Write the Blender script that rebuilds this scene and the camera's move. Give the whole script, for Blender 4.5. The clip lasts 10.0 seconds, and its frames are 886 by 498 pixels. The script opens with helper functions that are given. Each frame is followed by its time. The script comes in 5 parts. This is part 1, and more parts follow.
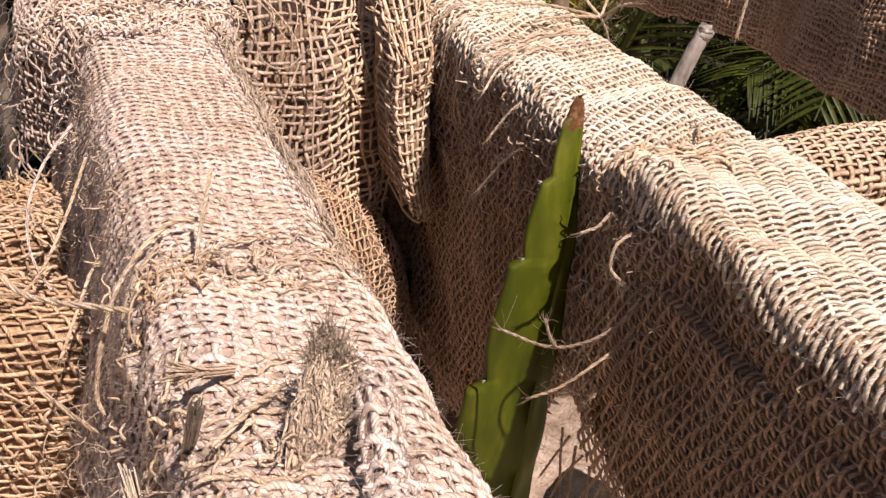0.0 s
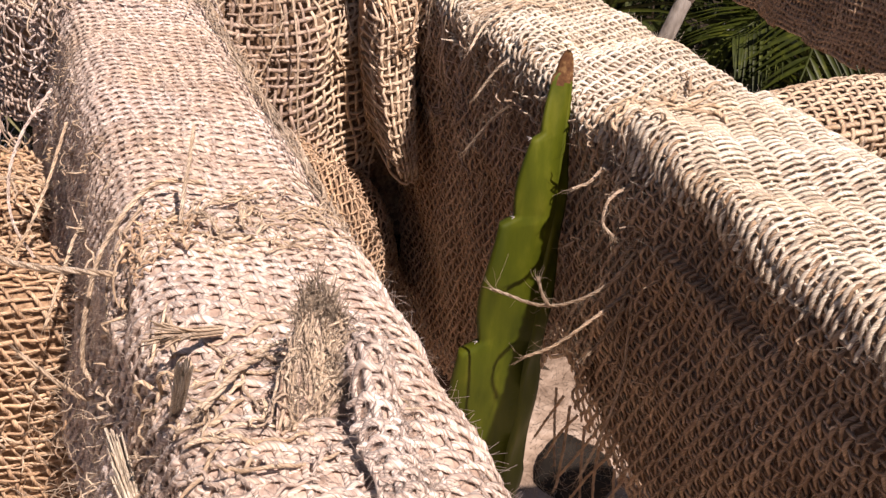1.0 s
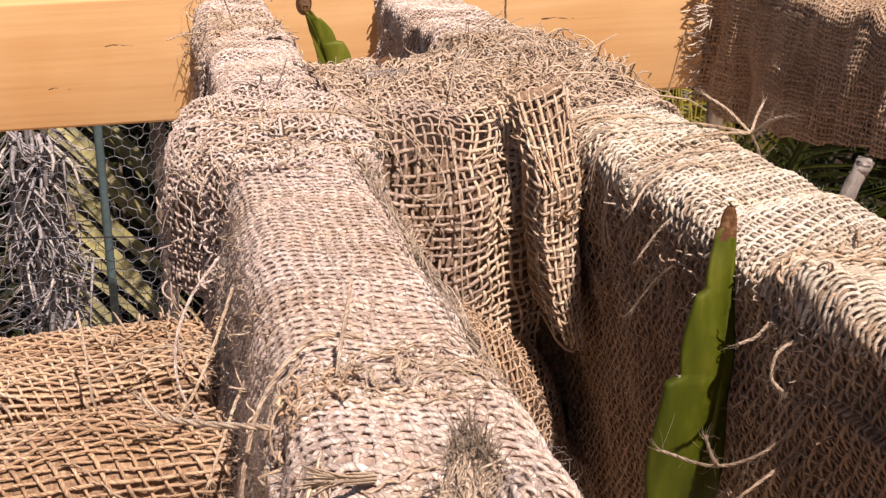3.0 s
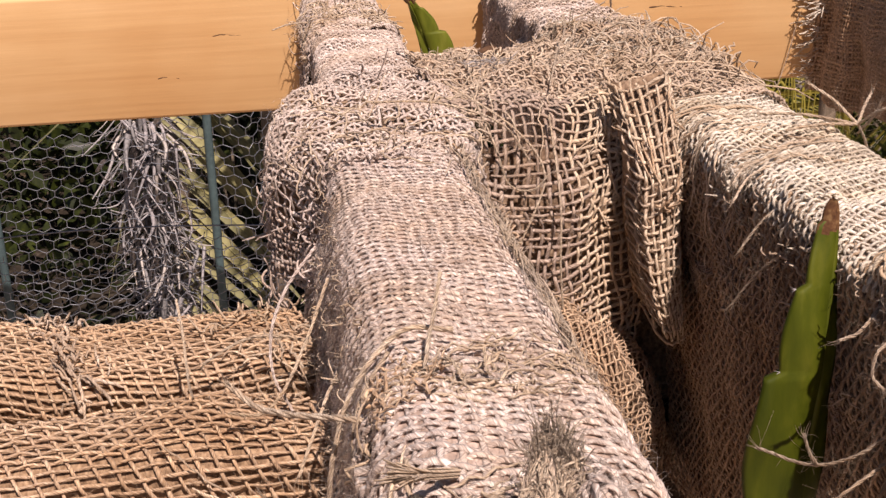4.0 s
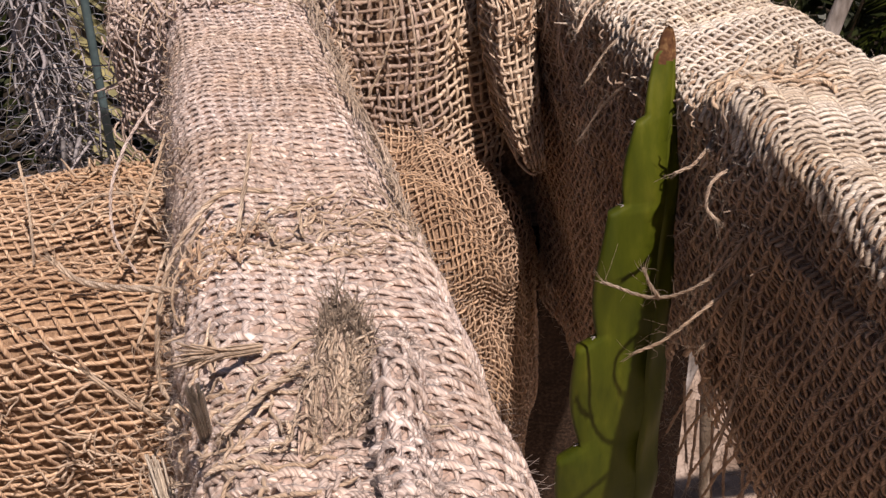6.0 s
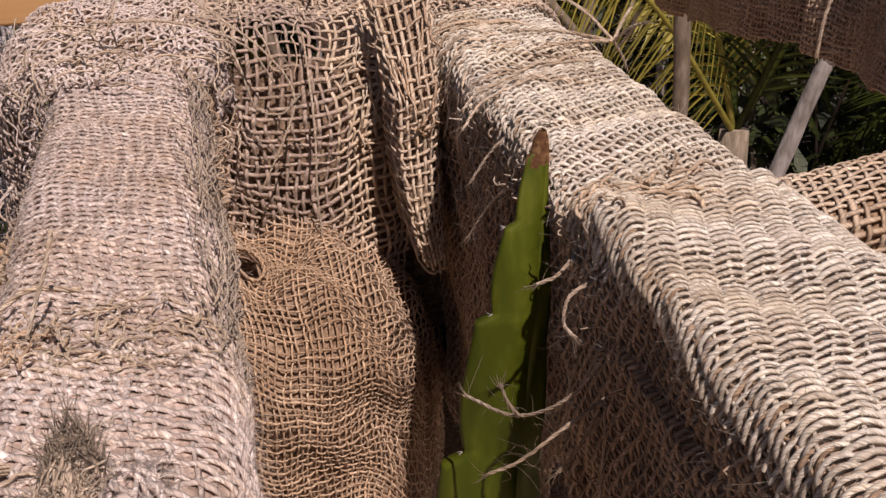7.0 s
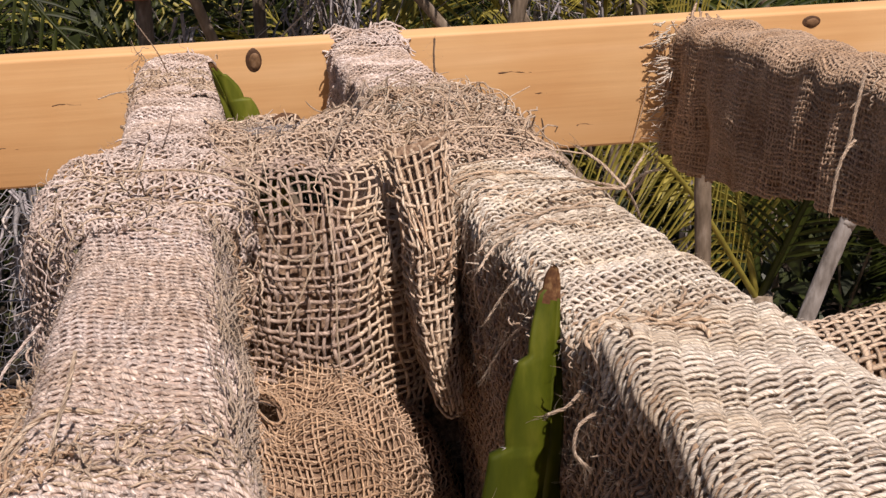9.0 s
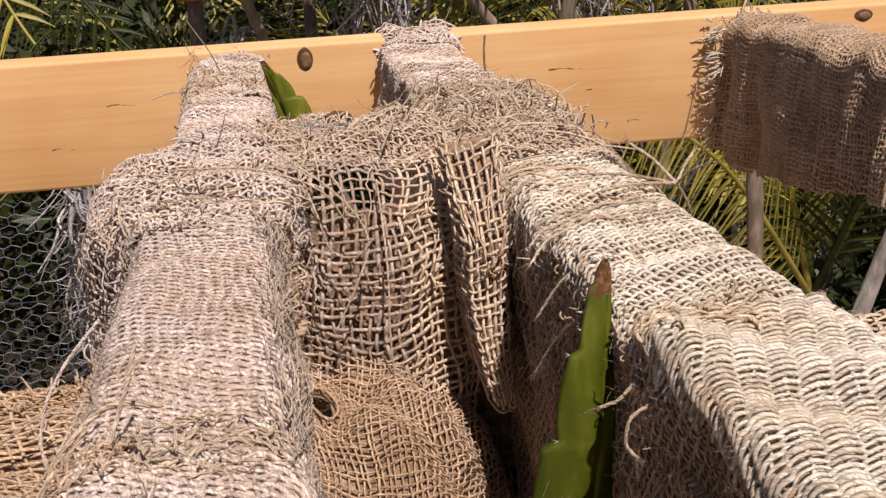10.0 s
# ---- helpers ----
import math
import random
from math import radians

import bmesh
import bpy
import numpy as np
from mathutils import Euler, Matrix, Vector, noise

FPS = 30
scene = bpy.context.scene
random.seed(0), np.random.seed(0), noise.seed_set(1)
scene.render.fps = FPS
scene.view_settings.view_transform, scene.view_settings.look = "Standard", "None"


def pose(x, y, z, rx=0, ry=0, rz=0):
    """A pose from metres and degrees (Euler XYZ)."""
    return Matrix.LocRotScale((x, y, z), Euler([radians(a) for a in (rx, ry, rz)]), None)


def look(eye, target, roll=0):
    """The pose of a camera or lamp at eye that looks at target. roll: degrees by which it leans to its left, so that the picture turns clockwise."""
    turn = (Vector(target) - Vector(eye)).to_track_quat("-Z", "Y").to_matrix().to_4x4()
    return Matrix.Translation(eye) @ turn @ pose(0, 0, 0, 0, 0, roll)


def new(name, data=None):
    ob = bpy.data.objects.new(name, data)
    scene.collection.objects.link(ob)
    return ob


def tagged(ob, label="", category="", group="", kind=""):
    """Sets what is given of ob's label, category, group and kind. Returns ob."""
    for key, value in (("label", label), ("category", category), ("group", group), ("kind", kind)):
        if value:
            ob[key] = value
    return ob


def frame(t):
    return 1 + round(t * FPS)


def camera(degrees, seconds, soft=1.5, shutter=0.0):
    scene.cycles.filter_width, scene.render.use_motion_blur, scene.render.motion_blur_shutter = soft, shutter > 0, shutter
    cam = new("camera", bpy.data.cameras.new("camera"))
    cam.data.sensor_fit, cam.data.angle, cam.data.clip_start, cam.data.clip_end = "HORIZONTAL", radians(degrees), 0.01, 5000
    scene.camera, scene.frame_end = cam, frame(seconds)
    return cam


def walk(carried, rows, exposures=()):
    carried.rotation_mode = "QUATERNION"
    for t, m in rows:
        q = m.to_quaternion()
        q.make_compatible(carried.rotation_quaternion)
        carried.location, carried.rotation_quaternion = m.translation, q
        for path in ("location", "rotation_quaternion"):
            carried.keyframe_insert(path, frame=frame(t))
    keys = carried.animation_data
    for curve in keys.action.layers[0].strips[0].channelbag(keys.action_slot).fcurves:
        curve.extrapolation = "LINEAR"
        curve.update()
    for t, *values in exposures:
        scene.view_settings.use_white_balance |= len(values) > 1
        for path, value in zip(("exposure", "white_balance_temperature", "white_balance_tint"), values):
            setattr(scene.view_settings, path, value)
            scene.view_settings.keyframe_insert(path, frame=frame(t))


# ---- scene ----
EXPOSURES = [(0, 0.76, 6750, 23), (2.5, 0.66, 6850, 24), (4.3, 0.40, 6650, 24), (5.2, 0.40, 6600, 23), (6.3, 0.20, 6550, 24), (7.5, -0.02, 6450, 25), (8.5, 0.10, 6500, 23), (10, 0.32, 6450, 19)]
cam = camera(31.74, 10.0, 1.4)
walk(cam, [
    (0, look((-0.09637, -0.98132, 1.51179), (0.03281, -0.57781, 1.24628), 5.62)),
    (0.2, look((-0.08925, -0.98309, 1.50756), (0.02319, -0.58928, 1.22074), 3.50)),
    (0.5, look((-0.09450, -0.97700, 1.50636), (0.03434, -0.58472, 1.22437), 5.16)),
    (0.7, look((-0.08892, -0.98270, 1.50770), (0.03926, -0.58952, 1.22666), 3.44)),
    (1, look((-0.09560, -0.97727, 1.50615), (0.03686, -0.58023, 1.23265), 4.93)),
    (1.5, look((-0.09783, -0.97994, 1.50541), (0.04461, -0.57148, 1.25468), 5.04)),
    (2, look((-0.09912, -0.98194, 1.50530), (0.05004, -0.56815, 1.26755), 4.77)),
    (2.5, look((-0.09488, -0.98293, 1.49911), (0.02765, -0.54978, 1.28146), 1.88)),
    (3, look((-0.09202, -0.97848, 1.49765), (-0.00889, -0.53886, 1.27445), 0.27)),
    (3.2, look((-0.08855, -0.97741, 1.49651), (-0.02616, -0.54045, 1.26162), -0.64)),
    (4.3, look((-0.08724, -0.97433, 1.49694), (-0.04178, -0.52972, 1.27277), -1.66)),
    (4.5, look((-0.08563, -0.97224, 1.49467), (-0.04046, -0.53440, 1.25749), -2.37)),
    (4.7, look((-0.08166, -0.97119, 1.49074), (-0.03821, -0.54264, 1.23686), -2.42)),
    (5, look((-0.08383, -0.97148, 1.49440), (-0.03144, -0.54538, 1.23809), -2.15)),
    (5.2, look((-0.08293, -0.97197, 1.49331), (-0.03018, -0.54419, 1.23988), -2.27)),
    (6.3, look((-0.05457, -0.96441, 1.50136), (0.02206, -0.55943, 1.21829), -2.36)),
    (6.5, look((-0.04637, -0.95809, 1.49523), (0.02904, -0.54401, 1.22532), -0.45)),
    (6.8, look((-0.03881, -0.95844, 1.49390), (0.03589, -0.53640, 1.23643), -0.89)),
    (7, look((-0.03196, -0.95431, 1.49219), (0.04229, -0.53113, 1.23645), -0.55)),
    (7.5, look((-0.03737, -0.96898, 1.49825), (0.06107, -0.53646, 1.26751), 0.71)),
    (8, look((-0.03772, -0.96953, 1.49833), (0.05141, -0.53006, 1.27713), 0.38)),
    (8.5, look((-0.03357, -0.96764, 1.49209), (0.04505, -0.52271, 1.27793), -0.46)),
    (9, look((-0.03133, -0.96746, 1.48896), (0.03943, -0.51777, 1.28215), -0.95)),
    (9.5, look((-0.03215, -0.97051, 1.48917), (0.02952, -0.50957, 1.30552), -1.39)),
    (10, look((-0.03198, -0.97073, 1.48971), (0.02253, -0.51887, 1.28270), -2.13)),
], EXPOSURES)

# world and sun
SUN = Vector((0.122, -0.43, 0.893)).normalized()
world = bpy.data.worlds.new("world")
scene.world = world
world.use_nodes = True
wn = world.node_tree.nodes
sky = wn.new("ShaderNodeTexSky")
sky.sky_type = "NISHITA"
sky.sun_disc = False
sky.sun_elevation = math.asin(SUN.z)
sky.sun_rotation = math.atan2(SUN.x, SUN.y)
world.node_tree.links.new(sky.outputs[0], wn["Background"].inputs[0])
wn["Background"].inputs[1].default_value = 0.036
sun = new("sun", bpy.data.lights.new("sun", "SUN"))
sun.data.energy, sun.data.angle, sun.data.color = 5.0, radians(0.55), (1.0, 0.93, 0.83)
sun.matrix_world = look((0, 0, 6), Vector((0, 0, 6)) - SUN)


# ---- materials ----
def material(name, rough=0.8, metal=0.0, spec=0.3):
    m = bpy.data.materials.new(name)
    m.use_nodes = True
    b = m.node_tree.nodes["Principled BSDF"]
    b.inputs["Roughness"].default_value = rough
    b.inputs["Metallic"].default_value = metal
    b.inputs["Specular IOR Level"].default_value = spec
    return m, m.node_tree.nodes, m.node_tree.links, b


def ramp(nodes, stops):
    r = nodes.new("ShaderNodeValToRGB")
    e = r.color_ramp.elements
    while len(e) < len(stops):
        e.new(0.5)
    for k, (p, c) in zip(e, stops):
        k.position, k.color = p, (*c, 1)
    return r


def noise_node(nodes, links, scale, detail=4.0, stretch=(1, 1, 1), source="Object", rough=0.55):
    tc = nodes.new("ShaderNodeTexCoord")
    mp = nodes.new("ShaderNodeMapping")
    mp.inputs["Scale"].default_value = stretch
    n = nodes.new("ShaderNodeTexNoise")
    n.inputs["Scale"].default_value, n.inputs["Detail"].default_value = scale, detail
    n.inputs["Roughness"].default_value = rough
    links.new(tc.outputs[source], mp.inputs[0])
    links.new(mp.outputs[0], n.inputs["Vector"])
    return n


def mixed(nodes, links, kind, fac, a, b):
    m = nodes.new("ShaderNodeMix")
    m.data_type, m.blend_type = "RGBA", kind
    for sock, v in ((m.inputs[0], fac), (m.inputs[6], a), (m.inputs[7], b)):
        if isinstance(v, (int, float)):
            sock.default_value = v
        elif isinstance(v, tuple):
            sock.default_value = (*v, 1)
        else:
            links.new(v, sock)
    return m.outputs[2]


def bump(nodes, links, b, height, strength, distance):
    n = nodes.new("ShaderNodeBump")
    n.inputs["Strength"].default_value, n.inputs["Distance"].default_value = strength, distance
    links.new(height, n.inputs["Height"])
    links.new(n.outputs[0], b.inputs["Normal"])
    return n


def jute(name, dark, mid, light):
    """Spun jute: plies that wind round the thread, pale and dark fibres, stains."""
    m, n, l, b = material(name, 0.55, 0, 0.45)
    uv = n.new("ShaderNodeUVMap")
    uv.uv_map = "UVMap"
    sep = n.new("ShaderNodeSeparateXYZ")
    l.new(uv.outputs[0], sep.inputs[0])
    twist = n.new("ShaderNodeMath")
    twist.operation = "MULTIPLY_ADD"
    twist.inputs[1].default_value = 0.22
    l.new(sep.outputs[1], twist.inputs[0])
    l.new(sep.outputs[0], twist.inputs[2])
    run = n.new("ShaderNodeMath")
    run.operation = "MULTIPLY"
    run.inputs[1].default_value = 0.22
    l.new(sep.outputs[1], run.inputs[0])
    wide = n.new("ShaderNodeMath")
    wide.operation = "MULTIPLY"
    wide.inputs[1].default_value = 9.0
    l.new(twist.outputs[0], wide.inputs[0])
    st = n.new("ShaderNodeCombineXYZ")
    l.new(wide.outputs[0], st.inputs[0])
    l.new(run.outputs[0], st.inputs[1])
    w = n.new("ShaderNodeTexNoise")
    w.inputs["Scale"].default_value, w.inputs["Detail"].default_value = 1.0, 4
    l.new(st.outputs[0], w.inputs["Vector"])
    fibre = ramp(n, [(0.33, dark), (0.5, mid), (0.67, light)])
    l.new(w.outputs[0], fibre.inputs[0])
    geo = n.new("ShaderNodeNewGeometry")
    each = ramp(n, [(0.0, (0.78, 0.74, 0.70)), (0.5, (1.0, 1.0, 1.0)), (1.0, (1.16, 1.14, 1.1))])
    l.new(geo.outputs["Random Per Island"], each.inputs[0])
    c = mixed(n, l, "MULTIPLY", 1.0, fibre.outputs[0], each.outputs[0])
    big = noise_node(n, l, 28, 3)
    stain = ramp(n, [(0.3, (0.80, 0.72, 0.62)), (0.55, (1, 1, 1)), (0.75, (1.05, 1.04, 1.06))])
    l.new(big.outputs[0], stain.inputs[0])
    c = mixed(n, l, "MULTIPLY", 1.0, c, stain.outputs[0])
    l.new(c, b.inputs["Base Color"])
    b.inputs["Sheen Weight"].default_value = 0.15
    bump(n, l, b, w.outputs[0], 1.0, 0.0005)
    tr = n.new("ShaderNodeBsdfTranslucent")
    l.new(c, tr.inputs[0])
    mx = n.new("ShaderNodeMixShader")
    mx.inputs[0].default_value = 0.15
    l.new(b.outputs[0], mx.inputs[1])
    l.new(tr.outputs[0], mx.inputs[2])
    l.new(mx.outputs[0], n["Material Output"].inputs[0])
    return m


def cloth(name, a, b_, c_):
    """The burlap layer beneath: a tighter cloth seen through the open weave."""
    m, n, l, b = material(name, 0.85, 0, 0.2)
    f = noise_node(n, l, 700, 4, (1, 0.3, 1))
    g = noise_node(n, l, 90, 4)
    r = ramp(n, [(0.3, a), (0.5, b_), (0.72, c_)])
    l.new(f.outputs[0], r.inputs[0])
    s = ramp(n, [(0.3, (0.7, 0.66, 0.6)), (0.65, (1.05, 1.03, 1.0))])
    l.new(g.outputs[0], s.inputs[0])
    l.new(mixed(n, l, "MULTIPLY", 1.0, r.outputs[0], s.outputs[0]), b.inputs["Base Color"])
    bump(n, l, b, f.outputs[0], 0.8, 0.0008)
    return m


JUTE_PINK = jute("jute_pale_pink", (0.34, 0.245, 0.205), (0.66, 0.535, 0.455), (0.95, 0.86, 0.79))
JUTE_GREY = jute("jute_bleached", (0.38, 0.31, 0.24), (0.73, 0.645, 0.52), (0.95, 0.905, 0.80))
JUTE_GOLD = jute("jute_golden", (0.29, 0.17, 0.10), (0.60, 0.405, 0.25), (0.86, 0.675, 0.48))
# greyish jute, darkened so its colour carries the shade on the hanging panel
JUTE_SHADED_GREY = jute("jute_shaded_grey", (0.22, 0.15, 0.11), (0.44, 0.325, 0.25), (0.67, 0.535, 0.425))
JUTE_TAN = jute("jute_tan", (0.30, 0.20, 0.135), (0.58, 0.44, 0.32), (0.84, 0.70, 0.55))
JUTE_STRAW = jute("jute_straw", (0.36, 0.245, 0.155), (0.65, 0.50, 0.355), (0.87, 0.745, 0.58))
CLOTH = cloth("burlap_layer_below", (0.17, 0.11, 0.078), (0.36, 0.26, 0.19), (0.60, 0.47, 0.36))

CLOTH_DEEP_SHADE = cloth("deep_shade_burlap", (0.018, 0.011, 0.007), (0.042, 0.026, 0.017), (0.09, 0.058, 0.038))
CLOTH_PINK = cloth("pinkish_burlap_layer_below", (0.30, 0.215, 0.175), (0.50, 0.385, 0.325), (0.72, 0.59, 0.52))
CLOTH_TAWNY = cloth("tawny_burlap_layer_below", (0.14, 0.085, 0.05), (0.30, 0.195, 0.12), (0.50, 0.35, 0.225))
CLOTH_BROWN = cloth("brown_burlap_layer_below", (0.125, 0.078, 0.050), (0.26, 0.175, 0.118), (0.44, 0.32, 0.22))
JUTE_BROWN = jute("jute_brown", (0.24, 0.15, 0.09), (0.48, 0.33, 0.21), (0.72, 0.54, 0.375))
CLOTH_PALE = cloth("pale_burlap_layer_below", (0.25, 0.17, 0.125), (0.47, 0.36, 0.275), (0.72, 0.59, 0.475))


def pine(name, a, b_, c_):
    m, n, l, b = material(name, 0.62, 0, 0.35)
    g = noise_node(n, l, 7, 4, (0.5, 9, 7))
    fine = noise_node(n, l, 190, 4, (0.05, 1, 1.6))
    r = ramp(n, [(0.3, a), (0.5, b_), (0.7, c_)])
    l.new(g.outputs[0], r.inputs[0])
    f = ramp(n, [(0.3, (0.94, 0.92, 0.90)), (0.6, (1, 1, 1))])
    l.new(fine.outputs[0], f.inputs[0])
    c = mixed(n, l, "MULTIPLY", 1.0, r.outputs[0], f.outputs[0])
    blot = noise_node(n, l, 9, 3)
    t = ramp(n, [(0.35, (0.93, 0.86, 0.78)), (0.6, (1, 1, 1))])
    l.new(blot.outputs[0], t.inputs[0])
    l.new(mixed(n, l, "MULTIPLY", 1.0, c, t.outputs[0]), b.inputs["Base Color"])
    bump(n, l, b, fine.outputs[0], 0.25, 0.0006)
    return m


PINE = pine("planed_pine", (0.60, 0.355, 0.155), (0.655, 0.405, 0.185), (0.70, 0.45, 0.225))
TIMBER = pine("rough_timber", (0.33, 0.22, 0.12), (0.42, 0.29, 0.16), (0.48, 0.34, 0.20))


def plain(name, stops, scale, rough=0.7, spec=0.3, stretch=(1, 1, 1), depth=0.001, strength=0.5, metal=0.0, islands=False, glow=0.0):
    m, n, l, b = material(name, rough, metal, spec)
    f = noise_node(n, l, scale, 5, stretch)
    r = ramp(n, stops)
    l.new(f.outputs[0], r.inputs[0])
    c = r.outputs[0]
    big = noise_node(n, l, scale * 0.13, 3)
    v = ramp(n, [(0.3, (0.75, 0.75, 0.75)), (0.7, (1.12, 1.12, 1.12))])
    l.new(big.outputs[0], v.inputs[0])
    c = mixed(n, l, "MULTIPLY", 1.0, c, v.outputs[0])
    if islands:
        geo = n.new("ShaderNodeNewGeometry")
        e = ramp(n, [(0.0, (0.6, 0.62, 0.6)), (0.6, (1, 1, 1)), (1.0, (1.35, 1.3, 1.1))])
        l.new(geo.outputs["Random Per Island"], e.inputs[0])
        c = mixed(n, l, "MULTIPLY", 1.0, c, e.outputs[0])
    l.new(c, b.inputs["Base Color"])
    bump(n, l, b, f.outputs[0], strength, depth)
    if glow:
        tr = n.new("ShaderNodeBsdfTranslucent")
        l.new(c, tr.inputs[0])
        mx = n.new("ShaderNodeMixShader")
        mx.inputs[0].default_value = glow
        l.new(b.outputs[0], mx.inputs[1])
        l.new(tr.outputs[0], mx.inputs[2])
        l.new(mx.outputs[0], n["Material Output"].inputs[0])
    return m


CACTUS = plain("cactus_skin", [(0.3, (0.038, 0.052, 0.003)), (0.55, (0.068, 0.082, 0.005)), (0.75, (0.12, 0.125, 0.011))], 160, 0.5, 0.22, (1, 1, 0.25), 0.0004, 0.35, glow=0.16)
CACTUS_YOUNG = plain("young_cactus_skin", [(0.3, (0.10, 0.12, 0.010)), (0.55, (0.17, 0.19, 0.018)), (0.75, (0.26, 0.26, 0.04))], 160, 0.5, 0.22, (1, 1, 0.25), 0.0004, 0.35, glow=0.3)
CACTUS_TIP = plain("cactus_corky_tip", [(0.3, (0.055, 0.022, 0.010)), (0.5, (0.11, 0.050, 0.020)), (0.72, (0.24, 0.14, 0.06))], 500, 0.85, 0.2, depth=0.0006)
FROND = plain("palm_green", [(0.3, (0.020, 0.028, 0.004)), (0.6, (0.044, 0.056, 0.007)), (0.8, (0.125, 0.13, 0.014))], 60, 0.5, 0.25, islands=True, glow=0.25)
FROND_YELLOW = plain("palm_yellow", [(0.3, (0.26, 0.22, 0.035)), (0.6, (0.38, 0.32, 0.06)), (0.8, (0.46, 0.36, 0.09))], 60, 0.5, 0.4, islands=True, glow=0.25)
FROND_PALE = plain("palm_pale_olive", [(0.3, (0.24, 0.22, 0.10)), (0.6, (0.36, 0.33, 0.16)), (0.8, (0.46, 0.40, 0.22))], 60, 0.55, 0.4, islands=True, glow=0.2)
DRY_GREY = plain("dried_palm_fibre", [(0.3, (0.26, 0.23, 0.23)), (0.55, (0.46, 0.42, 0.42)), (0.75, (0.66, 0.61, 0.60))], 220, 0.85, 0.2, islands=True, glow=0.15)
BARK = plain("grey_brown_bark", [(0.3, (0.12, 0.09, 0.06)), (0.55, (0.22, 0.17, 0.12)), (0.75, (0.34, 0.28, 0.22))], 120, 0.85, 0.2, (1, 1, 0.3), 0.003, 0.7)
PALE_BARK = plain("pale_grey_bark", [(0.3, (0.14, 0.12, 0.10)), (0.5, (0.30, 0.27, 0.24)), (0.72, (0.48, 0.45, 0.42))], 120, 0.85, 0.2, (1, 1, 0.3), 0.002, 0.6)
WIRE = plain("galvanised_wire", [(0.3, (0.17, 0.18, 0.20)), (0.6, (0.28, 0.29, 0.32)), (0.8, (0.42, 0.43, 0.46))], 300, 0.5, 0.5, metal=0.55, depth=0.0002)
STAKE = plain("blue_green_stake", [(0.3, (0.05, 0.085, 0.09)), (0.6, (0.075, 0.12, 0.125)), (0.8, (0.11, 0.16, 0.165))], 200, 0.5, 0.4, depth=0.0003)
SOIL = plain("dry_soil", [(0.3, (0.15, 0.105, 0.075)), (0.5, (0.30, 0.225, 0.17)), (0.7, (0.46, 0.37, 0.30))], 22, 0.95, 0.15, depth=0.02, strength=0.8)
STONE = plain("pale_stone", [(0.3, (0.42, 0.38, 0.36)), (0.55, (0.58, 0.55, 0.53)), (0.75, (0.72, 0.70, 0.69))], 40, 0.85, 0.25, depth=0.004)
DARK_LEAF = plain("shrub_leaf", [(0.3, (0.014, 0.020, 0.004)), (0.6, (0.030, 0.040, 0.006)), (0.8, (0.07, 0.08, 0.012))], 90, 0.5, 0.45, islands=True, glow=0.2)
LITTER = plain("leaf_litter", [(0.3, (0.018, 0.013, 0.009)), (0.55, (0.045, 0.033, 0.023)), (0.75, (0.11, 0.085, 0.065))], 60, 0.9, 0.15, islands=True, depth=0.003)
RED_WOOD = plain("red_stained_wood", [(0.3, (0.22, 0.07, 0.035)), (0.6, (0.34, 0.12, 0.06)), (0.8, (0.42, 0.17, 0.09))], 80, 0.7, 0.3, (1, 1, 0.2))
GREY_WOOD = plain("weathered_white_wood", [(0.3, (0.38, 0.34, 0.31)), (0.6, (0.52, 0.48, 0.45)), (0.8, (0.64, 0.60, 0.57))], 80, 0.8, 0.25, (0.2, 1, 1))
DARK = plain("dark_opening", [(0.3, (0.012, 0.01, 0.008)), (0.7, (0.03, 0.025, 0.02))], 40, 0.9, 0.1)
KNOT = plain("pine_knot", [(0.3, (0.10, 0.05, 0.025)), (0.55, (0.20, 0.11, 0.05)), (0.75, (0.34, 0.22, 0.13))], 300, 0.7, 0.3, depth=0.0004)
KNOT_RING = plain("pine_knot_ring", [(0.3, (0.05, 0.025, 0.012)), (0.7, (0.12, 0.06, 0.03))], 300, 0.7, 0.3, depth=0.0004)


# ---- mesh helpers ----
def thing(name, at, label, category, group="", kind=""):
    e = new(name)
    e.matrix_world = pose(*at)
    e.empty_display_size = 0.02
    return tagged(e, label, category, group, kind)


def hang_on(ob, parent):
    bpy.context.view_layer.update()
    ob.parent = parent
    ob.matrix_parent_inverse = parent.matrix_world.inverted()
    return ob


def part(name, bm, mat, parent=None, label="", kind="", smooth=True):
    me = bpy.data.meshes.new(name)
    bm.to_mesh(me)
    bm.free()
    me.materials.append(mat)
    if smooth:
        me.polygons.foreach_set("use_smooth", [True] * len(me.polygons))
    ob = new(name, me)
    if parent is not None:
        hang_on(ob, parent)
    return tagged(ob, label, "", "", kind)


def quads_part(name, v, q, uv, mat, parent=None, label="", kind="", smooth=True):
    """One mesh object from arrays of vertices and quads."""
    used = np.unique(q)
    back = np.zeros(len(v), np.int64)
    back[used] = np.arange(len(used))
    v, q = v[used], back[q]
    me = bpy.data.meshes.new(name)
    me.vertices.add(len(v))
    me.vertices.foreach_set("co", v.astype(np.float32).ravel())
    me.loops.add(q.size)
    me.loops.foreach_set("vertex_index", q.astype(np.int32).ravel())
    me.polygons.add(len(q))
    me.polygons.foreach_set("loop_start", np.arange(0, q.size, 4, dtype=np.int32))
    me.polygons.foreach_set("use_smooth", np.full(len(q), smooth))
    if uv is not None:
        layer = me.uv_layers.new(name="UVMap")
        layer.data.foreach_set("uv", uv.astype(np.float32).ravel())
    me.update(calc_edges=True)
    me.validate()
    me.materials.append(mat)
    ob = new(name, me)
    if parent is not None:
        hang_on(ob, parent)
    return tagged(ob, label, "", "", kind)


